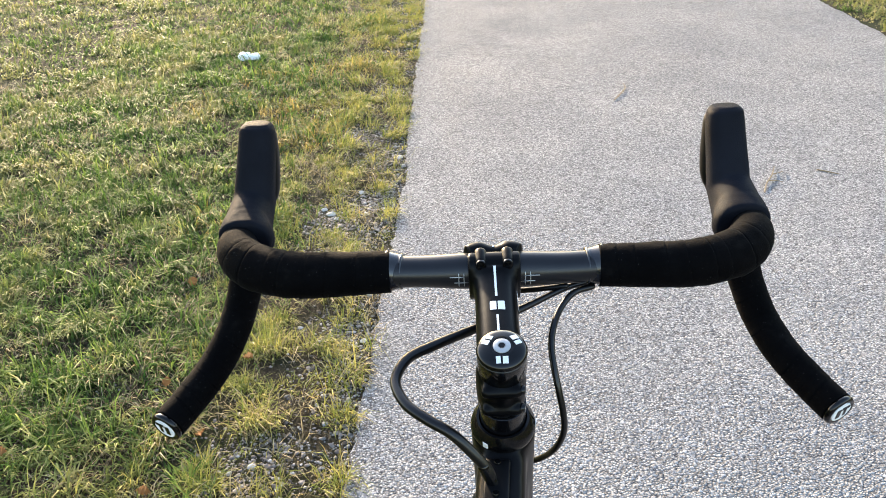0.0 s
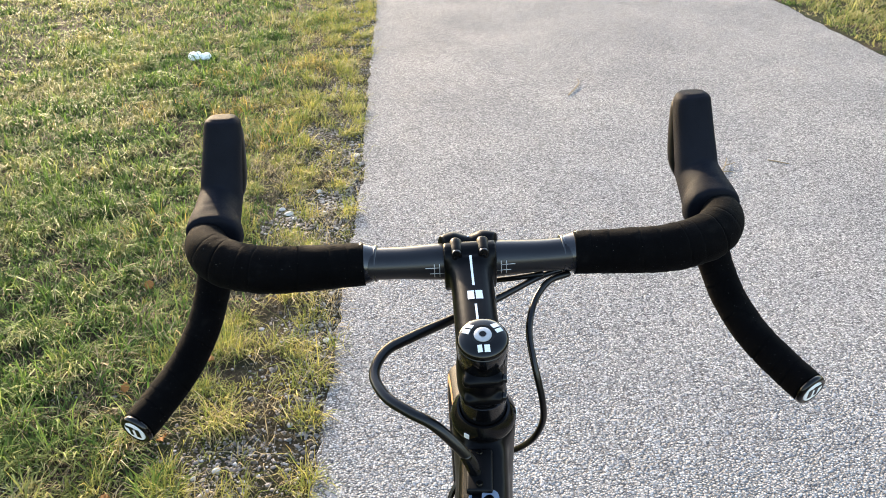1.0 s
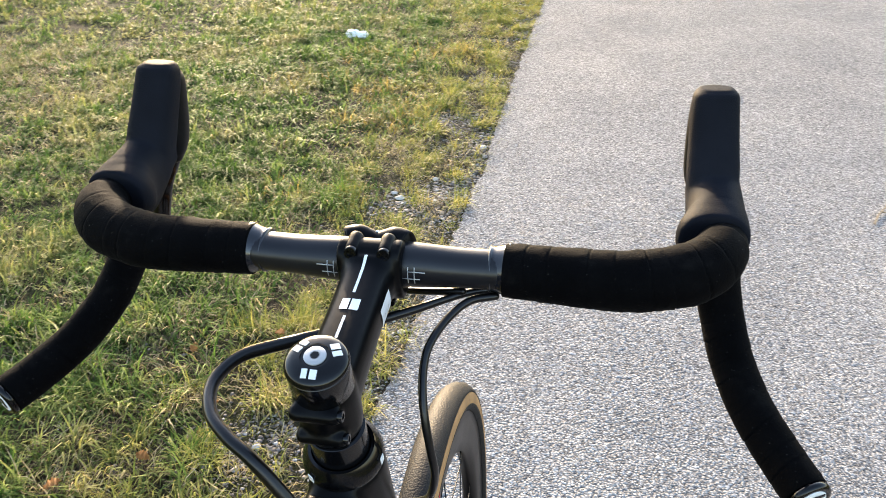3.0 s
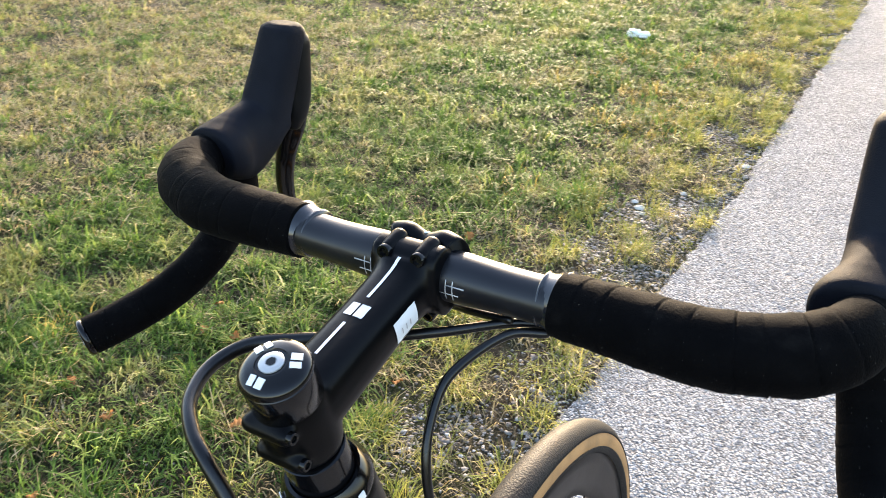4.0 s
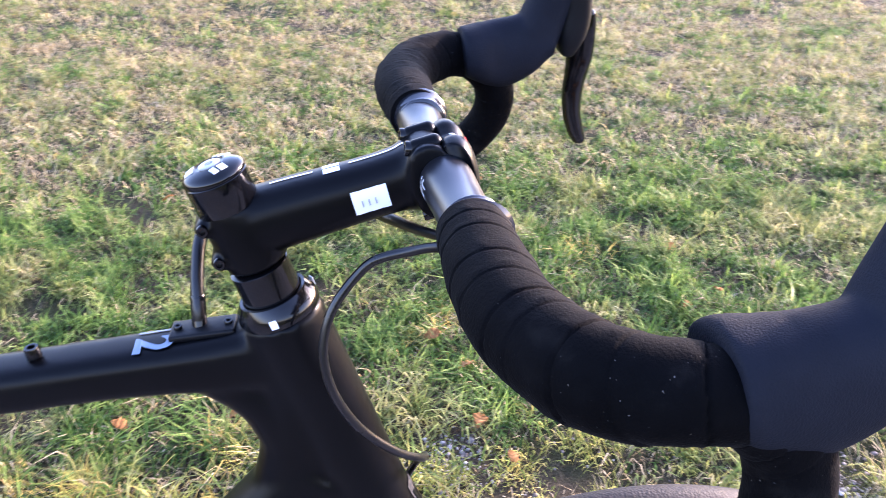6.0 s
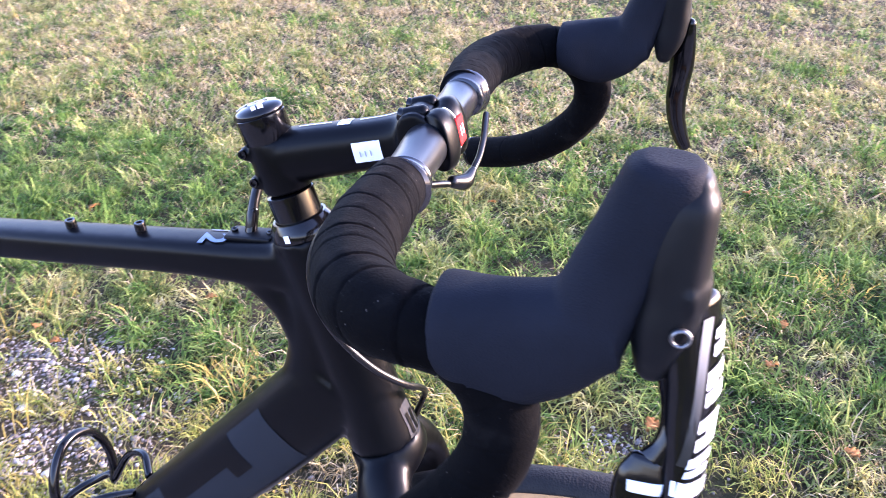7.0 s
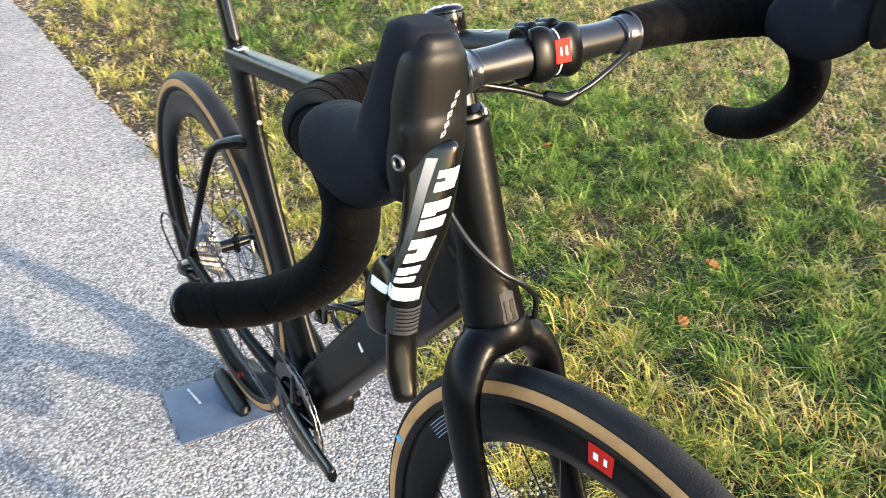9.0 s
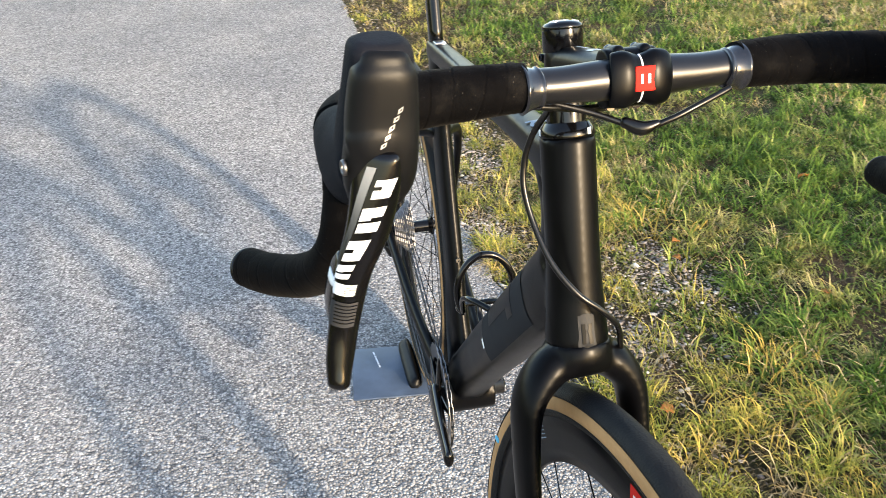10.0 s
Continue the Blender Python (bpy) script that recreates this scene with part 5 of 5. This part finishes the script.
def lawn(zones, keep, per, spread, tall, wide, lean0, lean1, name, label, mat):
    """Tufts of blades that stand in the middle and lie outwards at the rim."""
    vs, ts, base = [], [], 0
    for count, x0, x1, y0, y1, size in zones:
        cx, cy = scatter(count, x0, x1, y0, y1)
        ok = rng.uniform(0, 1, count) < keep(cx, cy)
        cx, cy = cx[ok], cy[ok]
        vig = np.clip(1 + 0.62 * waves(cx, cy, 0.19, 5) + 0.25 * waves(cx, cy, 0.9, 6) + rng.normal(0, 0.18, len(cx)), 0.35, 1.6)
        comb = 1.6 * waves(cx, cy, 0.8, 14)
        x, y, i, a, q = tufts(cx, cy, per, spread * size)
        ok = (x < EDGE_X - 0.006 + 0.03 * (rng.uniform(0, 1, len(x)) < 0.3)) | (x > FAR_X + 0.03)
        x, y, i, a, q = x[ok], y[ok], i[ok], a[ok], q[ok]
        n = len(x)
        h = tall * vig[i] * rng.lognormal(0, 0.26, n) * (0.9 + 0.1 * size)
        w = wide * size * rng.uniform(0.55, 1.4, n)
        lean = lean0 + (lean1 - lean0) * np.clip(0.75 * q + rng.normal(0.1, 0.25, n), 0, 1)
        turn = np.where(rng.uniform(0, 1, n) < 0.35, comb[i], a) + rng.normal(0, 0.7, n)
        v, t = blades(x, y, np.full(n, SOIL_Z - 0.002), h, w, lean, turn)
        vs.append(v)
        ts.append(t + base)
        base += len(v)
    ob = new(name, raw_mesh(name, np.concatenate(vs), np.concatenate(ts)))
    ob.data.materials.append(mat)
    return tagged(ob, label, "grass", kind="stuff")


def keep_lawn(x, y):
    v = ease(EDGE_X - 0.24, EDGE_X - 0.80, x + 0.14 * waves(x, y, 0.7, 2))
    right = ease(FAR_X - 0.1, FAR_X + 0.2, x)
    thin = (0.72 + 0.28 * waves(x, y, 0.5, 8)) * (0.22 + 0.78 * ease(-0.35, 0.25, waves(x, y, 0.17, 77)))
    v = v * (1 - 0.35 * ease(-1.8, -3.4, x))
    return np.clip(np.maximum(v * thin * (1 - 0.97 * bareness(x, y)), right * 0.8), 0, 1)


lawn([(27000, -2.2, -0.3, -2.2, 2.6, 1.0), (19500, -4.2, -2.2, -4.8, 4.0, 1.35), (9000, -2.4, -0.3, 2.6, 5.2, 1.3), (5000, -2.2, -0.3, -5.5, -2.2, 1.35), (15000, -8.0, -4.2, -5, 6.5, 1.9), (14000, -5.0, -0.3, 4.0, 10.5, 2.0), (7000, -5.5, -0.3, -12.5, -4.5, 2.2), (7000, -9.5, -4.2, -11.0, -4.5, 2.3), (9000, 2.6, 6.0, 3.0, 11.0, 1.8), (9000, 2.6, 6.5, -6.0, 3.0, 2.0)],
     keep_lawn, 10.0, 0.034, 0.053, 0.0037, 0.45, 2.0, "grass", "short green lawn grass with yellowing blades", GREEN)


def keep_verge(x, y):
    near = 1.25 * ease(EDGE_X - 1.05, EDGE_X - 0.45, x) * ease(EDGE_X + 0.06, EDGE_X - 0.03, x)
    far = 0.70 * ease(-1.5, -3.2, x)
    return np.clip((0.10 + far + 0.22 * ease(0.1, 0.8, waves(x, y, 1.3, 55)) + 0.38 * near * (0.5 + 0.6 * waves(x, y, 0.3, 21))) * (1 - 0.9 * bareness(x, y)), 0, 1) + 0.25 * ease(FAR_X, FAR_X + 0.2, x)


lawn([(9500, -2.0, -0.3, -2.4, 2.8, 1.0), (14500, -4.5, -2.0, -4.5, 4.0, 1.5), (9500, -8.0, -4.5, -5.0, 6.0, 2.0), (3000, -2.0, -0.3, 2.8, 6.5, 1.5), (1500, -1.8, -0.3, -6.0, -2.4, 1.5), (3000, 2.6, 4.2, 3.0, 11.0, 1.7)],
     keep_verge, 7.0, 0.034, 0.046, 0.0022, 0.7, 1.8, "dry_grass", "dry straw-coloured grass lying along the path edge", STRAW)


lawn([(9000, -2.2, -0.3, -2.2, 2.8, 1.0), (3000, -1.6, -0.3, 2.8, 5.0, 1.4), (2500, -1.6, -0.3, -4.5, -2.2, 1.4)],
     lambda x, y: np.clip(0.85 - 0.8 * bareness(x, y), 0, 1) * ease(EDGE_X + 0.02, EDGE_X - 0.05, x), 6.0, 0.05, 0.040, 0.0022, 1.35, 1.9, "thatch", "flattened dead grass and thatch over the soil", THATCH)


def keep_tuft(x, y):
    near = ease(EDGE_X - 0.68, EDGE_X - 0.34, x) * ease(EDGE_X + 0.03, EDGE_X - 0.05, x)
    return np.clip(near * (0.03 + 0.97 * ease(0.18, 0.5, waves(x, y, 0.19, 33))) * (1 - 0.9 * bareness(x, y)), 0, 1)


lawn([(7500, -1.0, -0.29, -2.4, 2.8, 1.0), (7000, -1.2, -0.29, 2.8, 7.5, 1.4), (900, -1.0, -0.29, -6.0, -2.4, 1.4)],
     keep_tuft, 16.0, 0.030, 0.050, 0.0020, 0.35, 1.6, "verge_tufts", "small yellow-green grass tufts in the gravel verge", TUFT)

# spots of yellowed grass: x, y, radius
GOLDEN = [(-1.23, 0.13, 0.07), (-1.42, 0.37, 0.09), (-1.34, 0.25, 0.05), (-1.37, 3.6, 0.16), (-0.85, 3.02, 0.16), (-0.80, 2.15, 0.10), (-1.03, 2.11, 0.10), (-0.76, 3.2, 0.14), (-0.95, 3.5, 0.15), (-1.1, 4.1, 0.18), (-0.7, 4.3, 0.15), (-1.62, 0.62, 0.08), (-0.55, -1.20, 0.09), (-0.62, -1.38, 0.09), (-0.85, -1.45, 0.10), (-0.42, -1.05, 0.08), (-0.74, -0.66, 0.12), (-0.52, -0.48, 0.10), (-0.78, -0.30, 0.10), (-0.82, -0.12, 0.09), (-1.0, -0.10, 0.06)]


def keep_golden(x, y):
    out = np.zeros_like(x)
    for gx, gy, gr in GOLDEN:
        out = np.maximum(out, np.exp(-((x - gx) ** 2 + (y - gy) ** 2) / gr**2))
    return 0.7 * out * (1 - 0.95 * bareness(x, y))


lawn([(7000, -1.7, -0.36, -1.7, 4.6, 1.1)], keep_golden, 7.0, 0.030, 0.058, 0.0026, 0.4, 1.6, "yellow_grass", "patches of golden yellow autumn grass", GOLD)

bm = bmesh.new()
bmesh.ops.create_icosphere(bm, subdivisions=1, radius=1.0)
ICO_V = np.array([tuple(v.co) for v in bm.verts])
ICO_F = np.array([[v.index for v in f.verts] for f in bm.faces])
bm.free()


def pebbles(x, y, size, sink):
    n = len(x)
    v = ICO_V[None] * (1 + rng.uniform(-0.34, 0.30, (n, len(ICO_V), 1)))
    v = v * np.stack([rng.uniform(0.7, 1.25, n), rng.uniform(0.7, 1.25, n), rng.uniform(0.28, 0.55, n)], 1)[:, None]
    a = rng.uniform(0, math.tau, n)
    c, s = np.cos(a)[:, None], np.sin(a)[:, None]
    v = np.stack([v[..., 0] * c - v[..., 1] * s, v[..., 0] * s + v[..., 1] * c, v[..., 2]], -1) * (size / 2)[:, None, None]
    v += np.stack([x, y, SOIL_Z + size * 0.2 - sink * size], 1)[:, None]
    t = (np.arange(n)[:, None, None] * len(ICO_V) + ICO_F).reshape(-1, 3)
    return v.reshape(-1, 3), t


gx, gy = scatter(140000, -1.1, -0.20, -3.0, 4.5)
near_edge = ease(EDGE_X - 0.42, EDGE_X - 0.08, gx) * 0.38 * np.clip(0.55 + 0.5 * waves(gx, gy, 0.35, 41), 0, 1) + 0.95 * bareness(gx, gy) + 0.02
ok = (rng.uniform(0, 1, len(gx)) < near_edge) & (gx < EDGE_X + 0.03 * rng.uniform(-0.5, 1, len(gx)) + 0.10 * (rng.uniform(0, 1, len(gx)) < 0.10))
gx, gy = gx[ok], gy[ok]
gs = np.clip(rng.lognormal(math.log(0.0062), 0.45, len(gx)), 0.003, 0.018)
gravel = new("gravel", raw_mesh("gravel", *pebbles(gx, gy, gs, 0.12)))
gravel.data.materials.append(PEBBLE)
gravel.matrix_world = Matrix()
tagged(gravel, "loose pale grey gravel along the path edge", "gravel", kind="stuff")
ex, ey = scatter(26000, EDGE_X - 0.16, EDGE_X + 0.05, -2.6, 3.4)
ok = rng.uniform(0, 1, len(ex)) < ease(EDGE_X - 0.16, EDGE_X - 0.01, ex) * (0.35 + 0.5 * ease(-0.4, 0.6, waves(ex, ey, 0.4, 91))) * np.where(ex > EDGE_X, 0.25, 1.0)
ex, ey = ex[ok], ey[ok]
crumbs = new("edge_crumbs", raw_mesh("edge_crumbs", *pebbles(ex, ey, np.clip(rng.lognormal(math.log(0.0065), 0.45, len(ex)), 0.003, 0.022), 0.0)))
crumbs.data.materials.append(CRUMB)
tagged(crumbs, "crumbled grey asphalt pieces along the path edge", "crumbs", kind="stuff")
fx, fy = scatter(9000, -1.0, -0.27, 4.5, 9.0)
bx, by = scatter(5000, -0.9, -0.27, -8.0, -3.0)
fx, fy = np.r_[fx, bx], np.r_[fy, by]
ok = (rng.uniform(0, 1, len(fx)) < ease(EDGE_X - 0.4, EDGE_X - 0.05, fx) * 0.5) & (fx < EDGE_X + 0.01)
far_gravel = new("far_gravel", raw_mesh("far_gravel", *pebbles(fx[ok], fy[ok], rng.uniform(0.009, 0.02, ok.sum()), 0.05)))
far_gravel.data.materials.append(PEBBLE)
far_gravel.matrix_world = Matrix()
tagged(far_gravel, "loose pale grey gravel farther along the path", "gravel", kind="stuff")


# chippings standing proud of the asphalt
OCT_V = np.array([(1, 0, 0), (-1, 0, 0), (0, 1, 0), (0, -1, 0), (0, 0, 1), (0, 0, -1)], float)
OCT_F = np.array([(0, 2, 4), (2, 1, 4), (1, 3, 4), (3, 0, 4)])
cx, cy = scatter(85000, EDGE_X, 2.6, -2.6, 4.2)
ok = (rng.uniform(0, 1, len(cx)) < ease(2.6, 1.2, cx) * ease(4.2, 2.0, cy) * ease(-2.6, -1.6, cy)) & (cx > EDGE_X + 0.012 + 0.012 * rng.uniform(0, 1, len(cx)))
cx, cy = cx[ok], cy[ok]
n = len(cx)
cs = rng.uniform(0.0022, 0.0048, n)
v = OCT_V[None] * (1 + rng.uniform(-0.35, 0.35, (n, 6, 1))) + rng.uniform(-0.25, 0.25, (n, 6, 3))
a = rng.uniform(0, math.tau, n)
c, s = np.cos(a)[:, None], np.sin(a)[:, None]
v = np.stack([v[..., 0] * c - v[..., 1] * s, v[..., 0] * s + v[..., 1] * c, v[..., 2] * rng.uniform(0.3, 0.7, n)[:, None]], -1) * cs[:, None, None]
v += np.stack([cx, cy, cs * 0.02], 1)[:, None]
chips = new("chippings", raw_mesh("chippings", v.reshape(-1, 3), (np.arange(n)[:, None, None] * 6 + OCT_F).reshape(-1, 3)))
chips.data.materials.append(CHIP)
tagged(chips, "coarse grey chippings set in the asphalt surface", "chippings", kind="stuff")


def stone(x, y, size, flat=0.55):
    bm = bmesh.new()
    bmesh.ops.create_icosphere(bm, subdivisions=3, radius=1.0)
    for v in bm.verts:
        k = 1 + 0.28 * noise.noise(v.co * 1.3 + Vector((x * 9, y * 7, 0))) + 0.08 * noise.noise(v.co * 4 + Vector((y, x, 5)))
        v.co = Vector((v.co.x * k * size / 2, v.co.y * k * size / 2 * 0.8, v.co.z * k * size / 2 * flat))
    geo = [tuple(v.co) for v in bm.verts], [tuple(v.index for v in f.verts) for f in bm.faces]
    bm.free()
    ob = part("stone", geo, PALESTONE, None)
    ob.matrix_world = bent(x, y, SOIL_Z + size * 0.08 * flat, x * 900)
    return tagged(ob, "pale rounded stone lying on the gravel verge", "stone", "verge stones")


for x, y, s in ((-0.346, 1.407, 0.024), (-0.337, 2.862, 0.035), (-0.566, 2.27, 0.034), (-0.43, 2.27, 0.028), (-0.54, 2.23, 0.022), (-0.60, 2.31, 0.026), (-0.47, 2.475, 0.028), (-0.40, 2.60, 0.020), (-0.558, 0.87, 0.02), (-0.50, 2.0, 0.02), (-0.62, -1.12, 0.022), (-0.72, -1.22, 0.026), (-0.46, -0.92, 0.024), (-0.42, -1.10, 0.03), (-0.38, -0.80, 0.022)):
    stone(x, y, s)


def leaf(x, y, size, tint):
    """A curled dead leaf with a toothed outline and a raised midrib."""
    n, verts, faces = 14, [], []
    r = random.Random(tint)
    for i in range(n + 1):
        t = i / n
        w = 0.34 * math.sin(math.pi * t**0.8) * (1 + 0.22 * math.sin(i * 2.6)) + 0.01
        curl = 0.16 * math.sin(t * 3.0 + r.uniform(-0.4, 0.4))
        for u in (-1, 0, 1):
            verts.append(((t - 0.5) * size, u * w * size, size * (curl + 0.13 * abs(u) * (1 + 0.5 * math.sin(i * 1.7)) + 0.02)))
    for i in range(n):
        for j in range(2):
            a = i * 3 + j
            faces.append((a, a + 1, a + 4, a + 3))
    ob = part("fallen_leaf", (verts, faces), LEAF, None)
    so = ob.modifiers.new("thickness", "SOLIDIFY")
    so.thickness = 0.0006
    ob.matrix_world = bent(x, y, 0.014 if x < -0.6 else 0.004) @ pose(0, 0, 0, r.uniform(-25, 25), r.uniform(-25, 25), r.uniform(0, 360))
    return tagged(ob, "curled brown dead leaf lying in the grass", "leaf", "fallen leaves")


spots = [(-1.39, 0.497), (-1.193, 0.466), (-1.339, 0.942), (-1.283, 0.834), (-1.105, 0.222), (-1.008, -0.304), (-0.785, 0.271), (-0.905, 0.219), (-2.211, -0.664), (-0.87, -1.289), (-0.832, -1.199), (-0.537, -1.141), (-0.70, 0.95), (-0.86, 1.16), (-1.30, -0.70), (-1.6, 0.9), (-1.9, -0.4), (-1.5, -1.6), (-0.95, 1.7), (-2.2, 0.4), (-0.45, 0.02), (-0.50, -0.62), (-0.62, 0.16), (-0.72, 0.06), (-0.55, 0.42), (-0.92, 0.62), (-0.78, 0.75), (-1.25, 0.15), (-1.18, 0.86), (-0.66, 1.28), (-1.45, 0.28), (-0.60, -0.30), (-1.02, -0.55), (-1.12, -0.95)]
for k, (x, y) in enumerate(spots):
    leaf(x, y, 0.030 + 0.018 * ((k * 37) % 10) / 10, k)


def twig(rows, r, label):
    ob = part("twig", tube([(x + float(bend(y)), y, z, r * k, r * k) for x, y, z, k in rows], 8, 5), BARK, None)
    ob.matrix_world = Matrix()
    return tagged(ob, label, "twig", "twigs on the path")


twig([(0.730, 3.610, 0.004, 1.0), (0.775, 3.700, 0.007, 1.1), (0.820, 3.805, 0.008, 0.9), (0.827, 3.900, 0.003, 0.5)], 0.0030, "thin bent dry twig lying on the asphalt")
twig([(1.381, 2.672, 0.003, 0.9), (1.414, 2.647, 0.004, 1.0), (1.447, 2.624, 0.003, 0.6)], 0.0028, "short straight dry twig lying on the asphalt")
fork_twig = twig([(1.107, 2.448, 0.004, 0.9), (1.137, 2.523, 0.007, 1.0), (1.182, 2.603, 0.010, 0.9), (1.222, 2.698, 0.006, 0.5)], 0.0030, "forked dry twig lying on the asphalt")
for rows in ([(1.152, 2.548, 0.008, 0.8), (1.182, 2.538, 0.012, 0.7), (1.202, 2.543, 0.006, 0.4)], [(1.185, 2.608, 0.010, 0.8), (1.219, 2.623, 0.012, 0.6), (1.242, 2.653, 0.005, 0.4)]):
    part("side_shoot", tube([(x + float(bend(y)), y, z, 0.003 * k, 0.003 * k) for x, y, z, k in rows], 8, 4), BARK, fork_twig)


def crumple():
    lumps = []
    for cx, cy, s in ((-0.034, 0.0, 1.0), (0.036, 0.012, 0.8), (0.004, 0.004, 0.55)):
        bm = bmesh.new()
        bmesh.ops.create_icosphere(bm, subdivisions=4, radius=1.0)
        for v in bm.verts:
            k = 1 + 0.4 * noise.noise(v.co * 1.8 + Vector((cx * 90, 0, 0))) + 0.3 * abs(noise.noise(v.co * 5.0))
            v.co = Vector((v.co.x * 0.040 * k * s + cx, v.co.y * 0.036 * k * s + cy, v.co.z * 0.026 * k * s))
        lumps.append(([tuple(v.co) for v in bm.verts], [tuple(v.index for v in f.verts) for f in bm.faces]))
        bm.free()
    return joined(*lumps)


litter = part("litter", crumple(), PAPER, None)
litter.matrix_world = bent(-1.399, 4.532, 0.026, -20)
tagged(litter, "crumpled white paper scrap lying in the grass", "litter")
